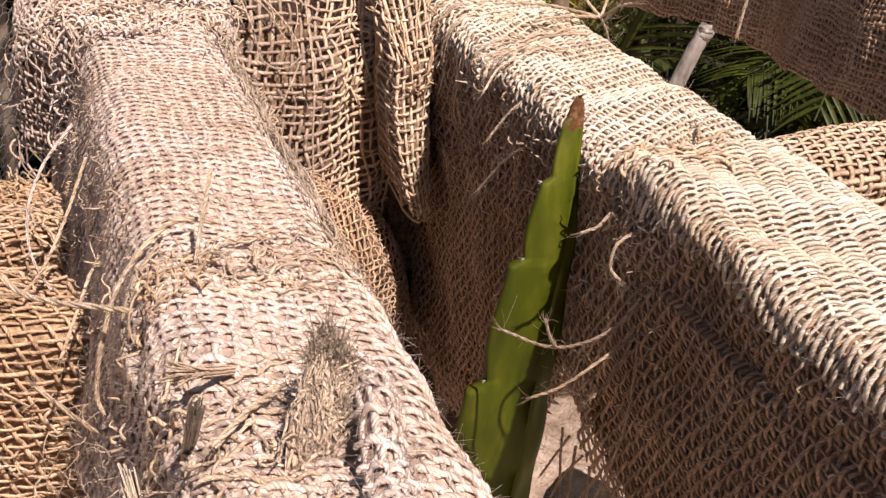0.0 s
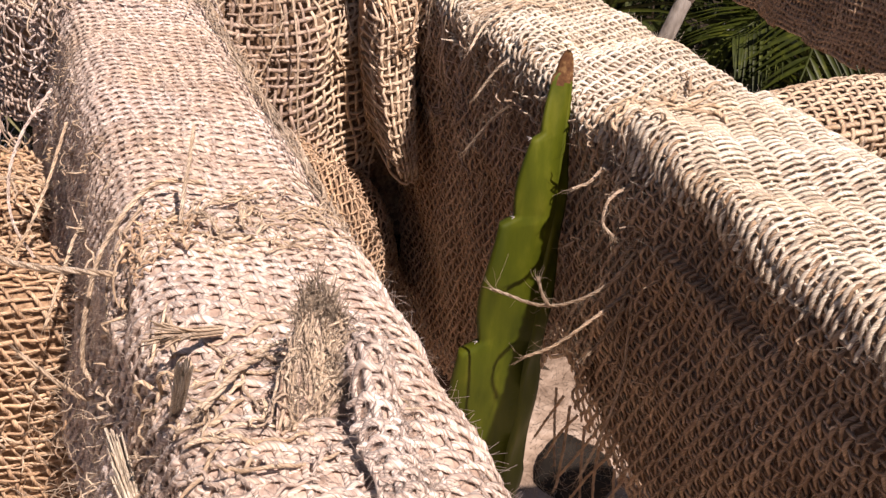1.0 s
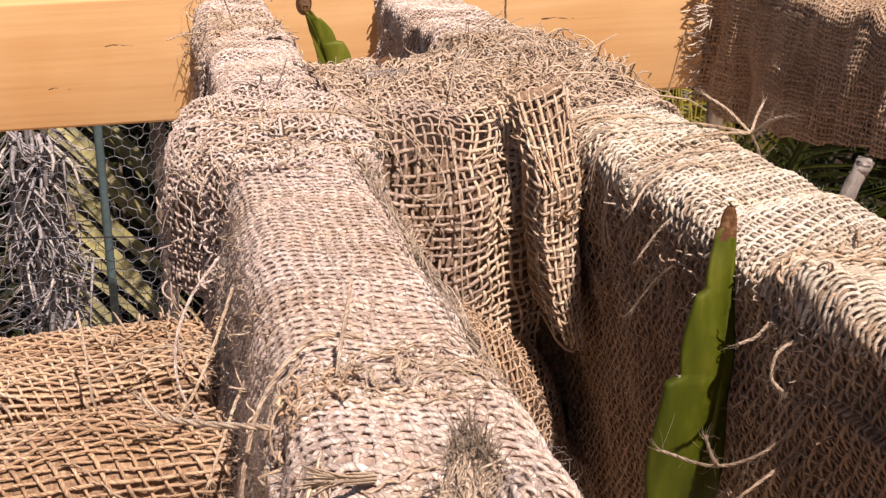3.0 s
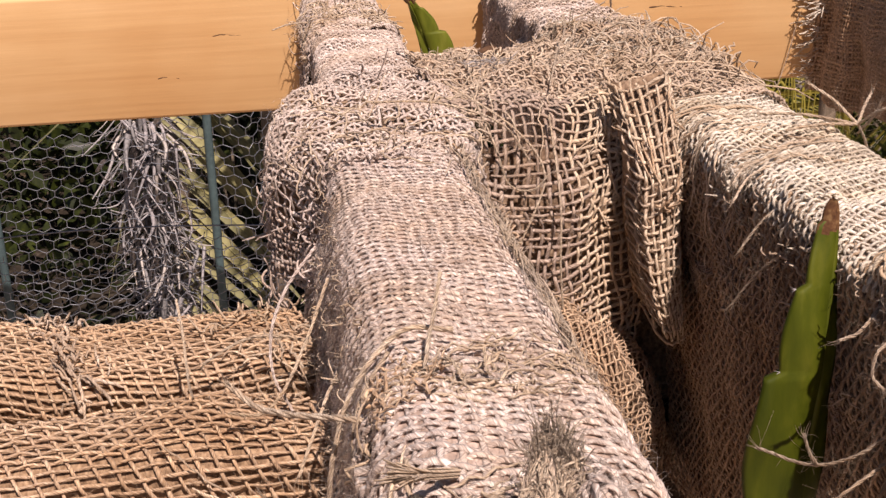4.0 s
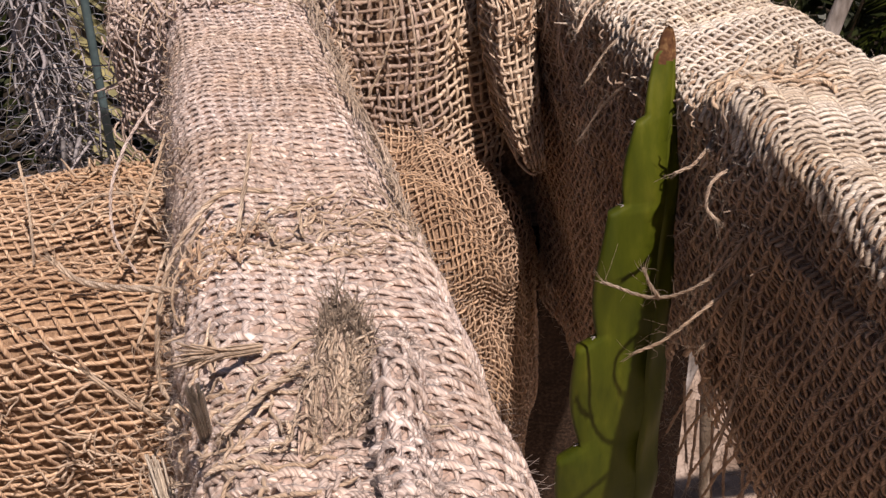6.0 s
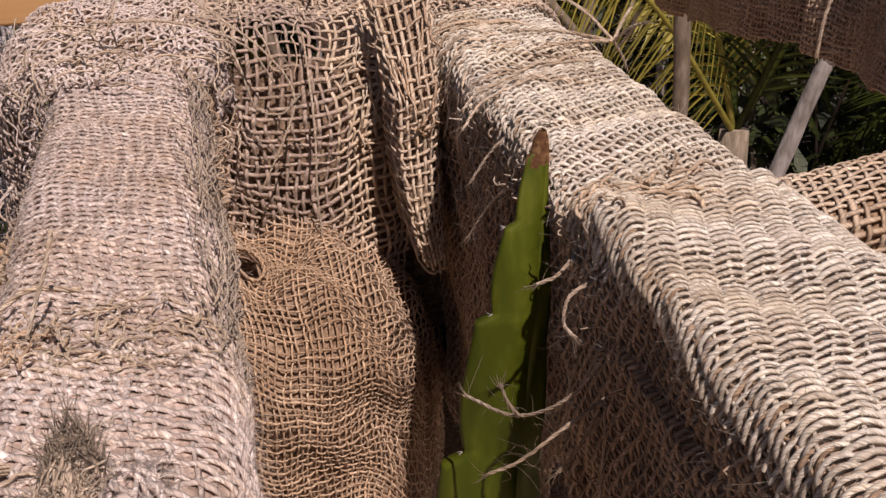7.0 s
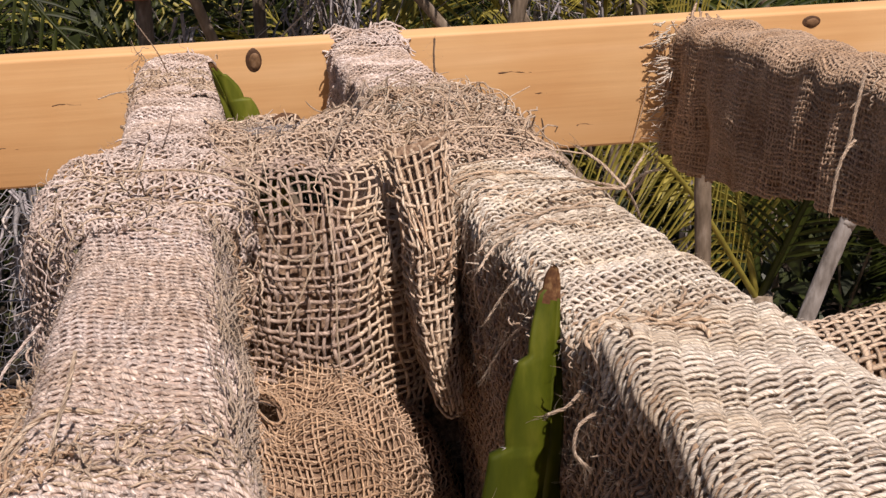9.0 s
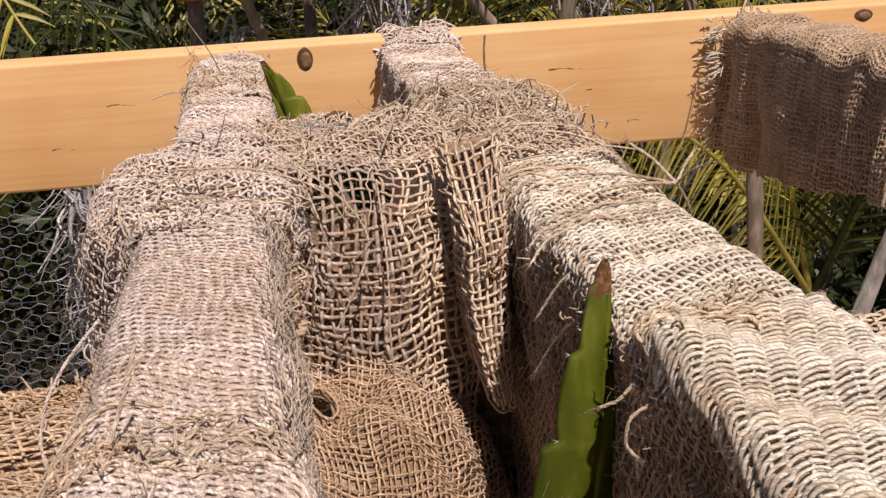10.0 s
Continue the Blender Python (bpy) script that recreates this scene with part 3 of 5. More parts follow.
def build_pale_beam():
    """The beam whose pale, pinkish wrap lies beside the gap."""
    t = thing("wrapped_beam", (-0.052, -0.45, 1.19), "timber beam wrapped in pale pinkish burlap with a torn flap", "beam", "wrapped beams")
    x0, x1 = -0.0735, -0.0305
    z = top_z
    timber(t, x0 + 0.008, x1 - 0.007, -0.95, -0.002, 0.055, 0.022)
    # outer layer, the layer it overlaps, and the far end beyond the collar
    outer, lo = wrap(t, x0, x1, 0.115, 0.05, -0.93, -0.716, 0.0042, 0.0024, 21, JUTE_PINK, (0.0006, 0.00086), (0.0003, 0.00050), (0.0, 0.00046), 0.0012, (1, 8), (0.003, 0), wander=0.20, drift=0.35, skew=-0.34, cloth_mat=CLOTH_PINK, fuzz=14000, lump=0.0015, rc=0.013, back=0.0002, flare=0.016)
    inner, _ = wrap(t, x0, x1, 0.085, 0.05, -0.730, -0.43, 0.0036, 0.0021, 22, JUTE_PINK, (0.0005, 0.00072), (0.0003, 0.00044), (0.0, 0.00040), 0.0002, (1, 7), (0.002, 0), wander=0.18, drift=0.35, skew=-0.30, cloth_mat=CLOTH_PINK, fuzz=11000, lump=0.0014, rc=0.013, back=0.0002, flare=0.010)
    wrap(t, x0 + 0.004, x1 + 0.005, 0.070, 0.045, -0.40, -0.16, 0.0022, 0.0030, 23, JUTE_PINK, (0.0004, 0.0008), (0.0003, 0.0006), (0.0001, 0.0007), 0.0, (1, 3), (0.004, 0), fuzz=500, lump=0.0016, rc=0.010)
    far, lf = wrap(t, x0 + 0.004, x1 + 0.005, 0.070, 0.045, -0.20, -0.003, 0.0024, 0.0030, 24, JUTE_PINK, (0.00045, 0.0008), (0.0003, 0.0006), (0.0001, 0.0007), 0.0008, (1, 3), (0.012, 0.004), fuzz=900, lump=0.0026, rc=0.012, wander=0.25, drift=1.2)
    # worn band where the outer layer ends
    mid = lo - 0.05 - 0.5 * (x1 - x0)
    surface_strands("frayed_band", outer, (mid - 0.026, mid + 0.022, 0.196, 0.220), 90, 31, (0.006, 0.018), 0.00030, JUTE_STRAW, t, 0.0016, 0.0, 0.9, 0.35, "straw-coloured threads along the worn edge")
    surface_strands("worn_patch", outer, (mid - 0.024, mid - 0.006, 0.192, 0.214), 36, 39, (0.006, 0.014), 0.00040, JUTE_GOLD, t, 0.0022, 1.3, 0.9, 0.3, "golden threads of the worn edge")
    # the disturbed threads round the torn flap
    surface_strands("disturbed_threads", outer, (mid - 0.024, mid - 0.004, 0.112, 0.160), 34, 32, (0.007, 0.018), 0.00044, JUTE_STRAW, t, 0.0022, 0.2, 1.5, 0.4, "thick disturbed threads beside the torn flap")
    surface_strands("disturbed_threads", outer, (mid - 0.026, mid + 0.006, 0.070, 0.135), 30, 43, (0.007, 0.016), 0.00046, JUTE_PINK, t, 0.0020, 0.0, 1.0, 0.4, "thick disturbed threads beside the torn flap")

    # torn flap that stands up, hollow towards its near side
    def flap(s_, v):
        k, u = v / 0.019, s_ / 0.0075 - 1
        y = -0.801 + 0.015 * k - 0.0040 * u**2
        x = -0.0532 + 0.0016 * k + u * (0.0078 - 0.0038 * k**1.5)
        return np.stack([x, y, top_z(y) + 0.0005 + 0.0165 * k * (1 - 0.22 * u**2) + 0.0005 * np.sin(s_ * 1500 + v * 300)], -1)
    quads_part("torn_flap", *joined([threads(flap, 0.015, 0.019, 0.0019, 0.0034, 47, (5, 4), (0.00042, 0.00034), (0.00032, 0.00026), (0.0003, 0.0003), 0.35, 0.8, (0.0, 0.001), None, 0.0, 5), hairs(flap, 0.015, 0.019, 900, 46)]), JUTE_TAN, t, "tawny torn flap standing up")
    surface_strands("flap_threads", flap, (0.001, 0.014, 0.0, 0.012), 90, 48, (0.006, 0.012), 0.00020, JUTE_STRAW, t, 0.0010, 1.57, 0.5, 0.2, "upright fibres on the torn flap")
    sheet("flap_lining", flap, 0.015, 0.0185, 16, 14, 0.0004, CLOTH_PINK, t, "felted face of the torn flap")
    # lifted edge that runs from the flap towards the near end
    path = spline([(-0.0478, -0.842), (-0.0492, -0.826), (-0.0490, -0.812), (-0.0468, -0.790), (-0.0462, -0.772)], 40)
    def rim(s_, v):
        f = np.clip(v / 0.072, 0, 1)
        cx, cy = np.interp(f, np.linspace(0, 1, 40), path[:, 0]), np.interp(f, np.linspace(0, 1, 40), path[:, 1])
        u = s_ / 0.0105
        up = (0.0050 * np.sin(np.pi * f) + 0.0075 * np.exp(-(((f - 0.70) / 0.15) ** 2))) * np.sin(np.pi * np.clip(0.14 + 0.86 * u, 0, 1)) ** 0.7
        return np.stack([cx - 0.0020 + 0.0085 * u, cy + 0 * s_, top_z(cy) + 0.0012 + up], -1)
    quads_part("lifted_edge", *joined([threads(rim, 0.0105, 0.072, 0.0030, 0.0022, 48, (1, 6), (0.0006, 0.00080), (0.0003, 0.0005), (0.0, 0.00045), 0.2, 0.3, (0.001, 0.0), None, -0.3, 5), hairs(rim, 0.0105, 0.072, 1200, 49)]), JUTE_PINK, t, "lifted pale edge of the torn cloth")
    sheet("lifted_edge_lining", rim, 0.0105, 0.072, 10, 30, 0.0006, CLOTH_PINK, t, "felted underside of the lifted edge")
    rng = np.random.default_rng(35)
    fibres = []
    for _ in range(170):
        p = flap(np.array([rng.uniform(0.002, 0.013)]), np.array([rng.uniform(0.014, 0.019)]))[0]
        d = unit(np.array((rng.normal(-0.1, 0.4), rng.normal(0.1, 0.3), 0.9)))
        ln_ = rng.uniform(0.0015, 0.0055)
        fibres.append(strand([p, p + d * ln_ * 0.5, p + d * ln_ + rng.normal(0, ln_ * 0.25, 3)], 0.00014, 5, 0.5, 3))
    quads_part("flap_fibres", *joined(fibres), JUTE_STRAW, t, "fine fibres at the tip of the flap", "stuff")
    def clump(rng):
        k = rng.integers(0, 4)
        c = ((-0.085, -0.728, 1.308), (-0.088, -0.742, 1.288), (-0.082, -0.790, 1.330), (-0.086, -0.752, 1.270))[k]
        return c[0] + rng.normal(0, 0.004), c[1] + rng.normal(0, 0.007), c[2] + rng.normal(0, 0.008)
    tangle(t, 260, clump, 37, (0.003, 0.011), 0.00024, JUTE_STRAW, (-0.3, 0, -0.1), curl=0.7, label="fluffy clump of jute fibres")
    surface_strands("side_threads", outer, (0.03, 0.108, 0.05, 0.21), 80, 33, (0.006, 0.022), 0.00036, JUTE_STRAW, t, 0.0045, -1.2, 1.2, 0.4, "frayed threads down the side")
    surface_strands("side_threads", inner, (0.02, 0.080, 0.02, 0.30), 90, 41, (0.005, 0.016), 0.00028, JUTE_STRAW, t, 0.0030, -1.2, 1.2, 0.4, "frayed threads down the side")
    surface_strands("far_frayed_threads", far, (0.05, lf - 0.03, 0.0, 0.11), 150, 34, (0.010, 0.028), 0.00048, JUTE_STRAW, t, 0.004, 0.4, 1.4, 0.35)
    def end_hair(rng):
        return rng.uniform(x0 - 0.002, x1 + 0.008), rng.uniform(-0.06, -0.005), z(-0.03) + rng.uniform(-0.03, 0.003)
    tangle(t, 70, end_hair, 42, (0.006, 0.015), 0.0007, JUTE_STRAW, (-0.3, 0, 0.3))
    def twig(rng):
        return x0 + 0.003 + rng.normal(0, 0.002), rng.uniform(-0.10, -0.01), z(-0.05) - rng.uniform(0.0, 0.045)
    tangle(t, 50, twig, 44, (0.006, 0.018), 0.0008, JUTE_BROWN, (-0.5, 0, 0.2))
    # single threads that stand out
    loose(t, [(-0.0590, -0.706, z(-0.706) + 0.0185), (-0.0610, -0.712, z(-0.712) + 0.011), (-0.0642, -0.722, z(-0.722) + 0.003)], 0.0008, 12, JUTE_STRAW, 0.8, label="pale straw-coloured thread standing up")
    loose(t, [(-0.0610, -0.717, z(-0.717) + 0.003), (-0.0590, -0.722, z(-0.722) + 0.0045), (-0.0575, -0.727, z(-0.727) + 0.003)], 0.0007, 12, JUTE_STRAW, 0.8)
    loose(t, [(-0.0522, -0.719, z(-0.719) + 0.0055), (-0.0522, -0.722, z(-0.722) + 0.003), (-0.0520, -0.725, z(-0.725) + 0.002)], 0.0007, 12, JUTE_STRAW, 0.8)
    loose(t, [(-0.0560, -0.700, z(-0.70) + 0.003), (-0.0660, -0.700, z(-0.70) + 0.004), (-0.0740, -0.704, 1.3335), (-0.0795, -0.708, 1.3250), (-0.0825, -0.711, 1.3130), (-0.0835, -0.712, 1.3030), (-0.0815, -0.716, 1.2990), (-0.0850, -0.719, 1.3000), (-0.0967, -0.7196, 1.3134)], 0.0010, 34, JUTE_STRAW, 0.9, 12, 3, label="long loose looping thread")
    loose(t, [(-0.0700, -0.708, z(-0.708) + 0.002), (-0.0760, -0.712, 1.3300), (-0.0785, -0.718, 1.3200), (-0.0790, -0.724, 1.3130)], 0.0009, 18, JUTE_STRAW)
    loose(t, [(-0.0740, -0.7210, 1.3300), (-0.0800, -0.7160, 1.3285), (-0.0900, -0.7030, 1.3225), (-0.0975, -0.6930, 1.3190), (-0.1040, -0.6850, 1.3200)], 0.0012, 24, JUTE_STRAW, 0.8, 12, 5, label="loose thread reaching sideways")
    brush(t, (-0.0775, -0.800, 1.3230), (-0.0828, -0.7764, 1.3360), 6, JUTE_GREY, 46, 0.0011, 0.07)
    brush(t, (-0.0735, -0.786, 1.3480), (-0.0738, -0.7995, 1.3680), 7, JUTE_GREY, 34, 0.0010, 0.07)
    brush(t, (-0.0640, -0.769, z(-0.769) + 0.002), (-0.0765, -0.779, z(-0.779) + 0.0075), 8, JUTE_STRAW, 26, 0.0009, 0.30)
    loose(t, [(-0.0580, -0.780, z(-0.780) + 0.003), (-0.0640, -0.788, z(-0.788) + 0.004), (-0.0710, -0.797, z(-0.797) + 0.003)], 0.0011, 18, JUTE_STRAW, 0.9, 12, 9)
    loose(t, [(-0.0810, -0.575, 1.2960), (-0.0890, -0.585, 1.2900), (-0.0945, -0.600, 1.2850), (-0.0950, -0.615, 1.2790), (-0.0905, -0.625, 1.2730)], 0.0009, 20, JUTE_PINK, label="curled loose thread")
    loose(t, [(-0.0785, -0.595, 1.2960), (-0.0880, -0.618, 1.2840), (-0.0970, -0.630, 1.2770), (-0.1070, -0.633, 1.2790)], 0.0009, 18, JUTE_STRAW)
    loose(t, [(-0.0760, -0.640, 1.2990), (-0.0830, -0.655, 1.2920), (-0.0900, -0.670, 1.2830)], 0.0008, 14, JUTE_STRAW, 0.8, 5)
    loose(t, [(-0.0520, -0.10, z(-0.10) + 0.001), (-0.0570, -0.108, z(-0.1) + 0.017), (-0.0680, -0.115, z(-0.1) + 0.038)], 0.0007, 14, JUTE_STRAW, 0.7)
    loose(t, [(-0.0680, -0.13, z(-0.13) - 0.004), (-0.0800, -0.135, z(-0.13) - 0.003), (-0.0900, -0.14, z(-0.13) - 0.004)], 0.0008, 12, JUTE_STRAW, 0.7)


def build_grey_beam():
    """The beam beside the cactus, in bleached burlap that hangs down its side."""
    t = thing("wrapped_beam", (0.073, -0.45, 1.18), "timber beam wrapped in bleached burlap, its side in shade", "beam", "wrapped beams")
    x0, x1 = 0.0498, 0.0938
    z = top_z
    timber(t, x0 + 0.010, x1 - 0.006, -0.95, -0.002, 0.045)
    def ragged(s, t_, i):
        return s > 0.004 * np.sin(t_ * 90) + 0.002 + 0.006 * (np.sin(i * 12.9) > 0.4) + np.clip((t_ - 0.10) * 0.05, 0, 0.007) + np.clip((t_ - 0.228) * 0.30, 0, 0.1)
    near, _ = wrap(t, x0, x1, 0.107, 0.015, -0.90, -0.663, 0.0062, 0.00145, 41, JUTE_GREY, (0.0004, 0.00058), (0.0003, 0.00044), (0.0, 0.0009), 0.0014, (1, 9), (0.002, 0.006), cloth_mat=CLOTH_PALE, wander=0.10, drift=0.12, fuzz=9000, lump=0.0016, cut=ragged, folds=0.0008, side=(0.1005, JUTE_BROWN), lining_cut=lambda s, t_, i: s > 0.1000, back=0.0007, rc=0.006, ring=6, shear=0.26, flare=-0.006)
    def hem(s, t_, i):
        # the lower edge drops behind the cactus, where the cloth hangs deep beside the drape
        f = np.clip((t_ - 0.022) / 0.045, 0, 1)
        return s > 0.066 - 0.064 * f * f * (3 - 2 * f) + 0.0015 * np.sin(t_ * 70)
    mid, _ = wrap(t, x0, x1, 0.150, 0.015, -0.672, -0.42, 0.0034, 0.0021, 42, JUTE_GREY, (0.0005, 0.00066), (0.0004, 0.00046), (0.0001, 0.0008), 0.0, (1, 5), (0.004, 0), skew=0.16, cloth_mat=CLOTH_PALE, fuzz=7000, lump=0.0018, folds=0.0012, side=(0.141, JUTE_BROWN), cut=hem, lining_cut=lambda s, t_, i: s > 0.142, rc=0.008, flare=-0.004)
    wrap(t, x0 - 0.001, x1 - 0.001, 0.092, 0.015, -0.43, -0.004, 0.0024, 0.0028, 43, JUTE_PINK, (0.0004, 0.0008), (0.0003, 0.0006), (0.0002, 0.0007), 0.0, (1, 3), (0.004, 0), cloth_mat=CLOTH_PALE, fuzz=700, lump=0.0022, folds=0.0022)
    # the end of the cloth folded over the board's upper edge
    def lid(s_, t_):
        x = 0.049 + s_ + 0 * t_
        y = -0.026 + t_ + 0 * s_
        return np.stack([x + 0.002 * wob(x, y, 71, 0.03), y, 1.2005 + 0.0030 * wob(x, y, 72, 0.03) - 0.9 * np.clip(0.055 - x, 0, 1) - 0.9 * np.clip(x - 0.092, 0, 1)], -1)
    quads_part("folded_end", *threads(lid, 0.048, 0.046, 0.0024, 0.0026, 73, (1, 3), (0.0006, 0.0008), (0.0004, 0.0005), (0.0002, 0.0006), 0.3, 1.6, (0.006, 0.004)), JUTE_PINK, t)
    lining("burlap_lining", lid, 0.048, 0.046, 0.0012, CLOTH, t)
    # frayed seam between the two layers, straw on the top
    surface_strands("seam_threads", near, (0.086, 0.130, 0.222, 0.238), 26, 51, (0.006, 0.020), 0.00050, JUTE_STRAW, t, 0.0020, 0.2, 0.7, 0.3, "frayed threads along the seam")
    surface_strands("straw_threads", mid, (0.142, 0.186, 0.10, 0.21), 42, 52, (0.014, 0.040), 0.00048, JUTE_STRAW, t, 0.0018, 3.0, 0.35, 0.12, "straw-coloured threads lying across the top")
    surface_strands("edge_loops", mid, (0.128, 0.148, 0.02, 0.14), 40, 54, (0.005, 0.010), 0.00045, JUTE_GREY, t, 0.0022, 0.2, 0.5, 0.3, "pale loops along the upper edge")
    surface_strands("side_threads", near, (0.037, 0.095, 0.06, 0.23), 70, 53, (0.004, 0.009), 0.00022, JUTE_STRAW, t, 0.0030, -0.2, 1.4, 0.4, "frayed threads on the shaded side")
    surface_strands("side_threads", mid, (0.084, 0.138, 0.02, 0.16), 50, 55, (0.008, 0.022), 0.00030, JUTE_TAN, t, 0.0030, 0.6, 0.5, 0.25, "frayed threads on the shaded side")
    for k, (a, b) in enumerate((((0.0500, -0.566, 1.3085), (0.0390, -0.581, 1.3090)), ((0.0505, -0.570, 1.3075), (0.0388, -0.583, 1.3045)), ((0.0500, -0.590, 1.305), (0.0400, -0.588, 1.291)), ((0.0490, -0.600, 1.296), (0.0400, -0.585, 1.272)))):
        a, b = np.array(a), np.array(b)
        loose(t, [a + (0.012, 0.006, 0.002), a, (a + b) / 2 + (0, 0, 0.0015), b], 0.0008, 16, JUTE_STRAW, 0.8, 6, 77 + k, label="stiff thread end leaning over the edge")
    # starry knot of stiff threads on the far edge
    c = np.array((0.0965, -0.528, z(-0.528) + 0.003))
    for k, (d, n) in enumerate((((0.004, -0.018, 0.013), 10), ((-0.012, 0.016, 0.009), 10), ((0.006, 0.004, -0.012), 3), ((-0.03, 0.012, 0.001), 0), ((0.010, 0.016, 0.004), 6), ((-0.026, -0.006, 0.002), 0))):
        e = np.array(d)
        loose(t, [c, c + e * 0.5 + np.array((0, 0, 0.001)), c + e], 0.0009, 10, JUTE_STRAW, 0.8, n, 60 + k, label="stiff pale thread end")
    loose(t, [(0.100, -0.520, z(-0.52) - 0.002), (0.102, -0.527, z(-0.52) + 0.007), (0.1025, -0.531, z(-0.52) + 0.014)], 0.0008, 12, JUTE_STRAW, 1.0, 12, 68)
    # fringe over the cactus
    for k, pts in enumerate((
        [(0.0500, -0.668, 1.318), (0.0440, -0.672, 1.3125), (0.0382, -0.673, 1.3107)],
        [(0.0490, -0.684, 1.318), (0.0420, -0.687, 1.316), (0.0405, -0.688, 1.310), (0.0430, -0.690, 1.307)],
        [(0.0500, -0.690, 1.303), (0.0420, -0.690, 1.292), (0.0330, -0.680, 1.281), (0.0244, -0.6600, 1.2735)],
        [(0.0495, -0.690, 1.291), (0.0440, -0.693, 1.281), (0.0390, -0.694, 1.275)],
        [(0.0490, -0.690, 1.290), (0.0400, -0.6945, 1.2875), (0.0310, -0.693, 1.2790), (0.0240, -0.690, 1.2735)],
        [(0.0495, -0.692, 1.292), (0.0475, -0.698, 1.270), (0.0430, -0.70, 1.252), (0.0400, -0.698, 1.238)],
        [(0.0330, -0.680, 1.281), (0.0300, -0.681, 1.286), (0.0285, -0.681, 1.291)],
    )):
        loose(t, pts, 0.0008, 16, JUTE_STRAW, 0.7, 6, 70 + k, label="frayed thread across the cactus")
    for k in range(16):
        y = -0.652 - 0.0055 * k
        lean = (-0.013, 0.007, -0.009, 0.011)[k % 4]
        zz = z(y) - 0.1055 + min(0.007, 0.05 * (y + 0.80))
        loose(t, [(x0 + 0.001, y, zz + 0.004), (x0 - 0.0005 - 0.001 * (k % 2), y + lean * 0.4, zz - 0.006), (x0 - 0.002 - 0.001 * (k % 3), y + lean, zz - 0.014 - 0.002 * (k % 4))], 0.0008, 12, JUTE_GOLD, 0.7, 3, 90 + k, label="fringe thread at the lower edge")


build_pale_beam()
build_grey_beam()


def build_draped_beam():
    """The farther beam, whose wrap hangs in folds."""
    t = thing("wrapped_beam", (0.288, -0.25, 1.17), "timber beam under brown burlap hanging in shaded folds", "beam", "wrapped beams")
    x0, x1 = 0.276, 0.316
    timber(t, x0 + 0.016, x1 - 0.010, -0.67, -0.002, 0.05)
    line, run = rounded([(x0 - 0.004, -0.108), (x0, 0.003), (x1, 0.003), (x1 + 0.002, -0.015)], 0.012, 9)
    ls, lt = run[-1], 0.648
    def pos(s, t_):
        x, d = along(line, run, s)
        y = -0.66 + t_ + 0 * s
        hang = np.clip((-d - 0.004) / 0.045, 0, 1)
        left = s < ls * 0.6
        # gathers: rounded ridges with narrow valleys, spreading and leaning as they fall
        ph = y * 76 + 2.2 * np.sin(y * 27 + 0.8) + 10 * d * np.sin(y * 14)
        ridge = 0.5 + 0.5 * np.sin(ph)
        f = 0.0085 * ridge + 0.0014 * np.sin(ph * 1.9 + 1.0) - 0.003
        w = 0.0016 * wob(s, y, 72, 0.05)
        z0 = np.minimum(top_z(y), 1.2035 - 0.25 * y) + 0.001
        return np.stack([x - np.where(left, hang * f, 0.0) + w, y, z0 + d + (1 - hang) * (w + 0.002 * np.sin(ph))], -1)
    def low(s, t_, i):
        return s > 0.016 + 0.056 * (0.66 - t_) + 0.004 * np.sin(t_ * 19 + 0.5) + 0.002 * np.sin(t_ * 51)
    pieces = [threads(pos, ls, lt, 0.0027, 0.0027, 61, (2, 2), (0.00095, 0.00100), (0.0005, 0.00052), (0.0003, 0.0003), 0.15, 0.5, (0.010, 0.004), low, 0.0, 4), hairs(pos, ls, lt, 500, 66)]
    quads_part("burlap_weave", *joined(pieces), JUTE_BROWN, t)
    sheet("burlap_lining", pos, ls, lt, 60, 220, 0.0006, CLOTH_TAWNY, t, "shaded layer of burlap beneath", low)
    surface_strands("frayed_threads", pos, (0.10, ls - 0.02, 0.29, 0.36), 22, 63, (0.010, 0.03), 0.0006, JUTE_STRAW, t, 0.003)
    def end(rng):
        return x0 - 0.004 + rng.normal(0, 0.002), rng.uniform(-0.02, 0.0), rng.uniform(1.11, 1.2)
    tangle(t, 110, end, 64, (0.006, 0.014), 0.0014, JUTE_GREY, (-2.2, -0.2, -0.1), curl=0.2, droop=0.1)
    def lump(rng):
        return rng.normal(0.256, 0.008), rng.normal(-0.60, 0.015), rng.normal(1.262, 0.016)
    tangle(t, 160, lump, 65, (0.01, 0.03), 0.0006, JUTE_GOLD, (-0.3, 0, 0))
    loose(t, [(0.262, -0.335, 1.268), (0.258, -0.337, 1.250), (0.256, -0.338, 1.235)], 0.0016, 14, JUTE_STRAW, 0.8, 8, 66, label="pale hanging thread")
    loose(t, [(0.256, -0.345, 1.240), (0.250, -0.347, 1.234), (0.247, -0.347, 1.222), (0.246, -0.347, 1.206)], 0.0016, 14, JUTE_STRAW, 0.8, 8, 67, label="pale hanging thread")
    loose(t, [(0.262, -0.005, 1.16), (0.257, -0.006, 1.135), (0.25, -0.006, 1.108)], 0.0008, 10, JUTE_STRAW)


build_draped_beam()


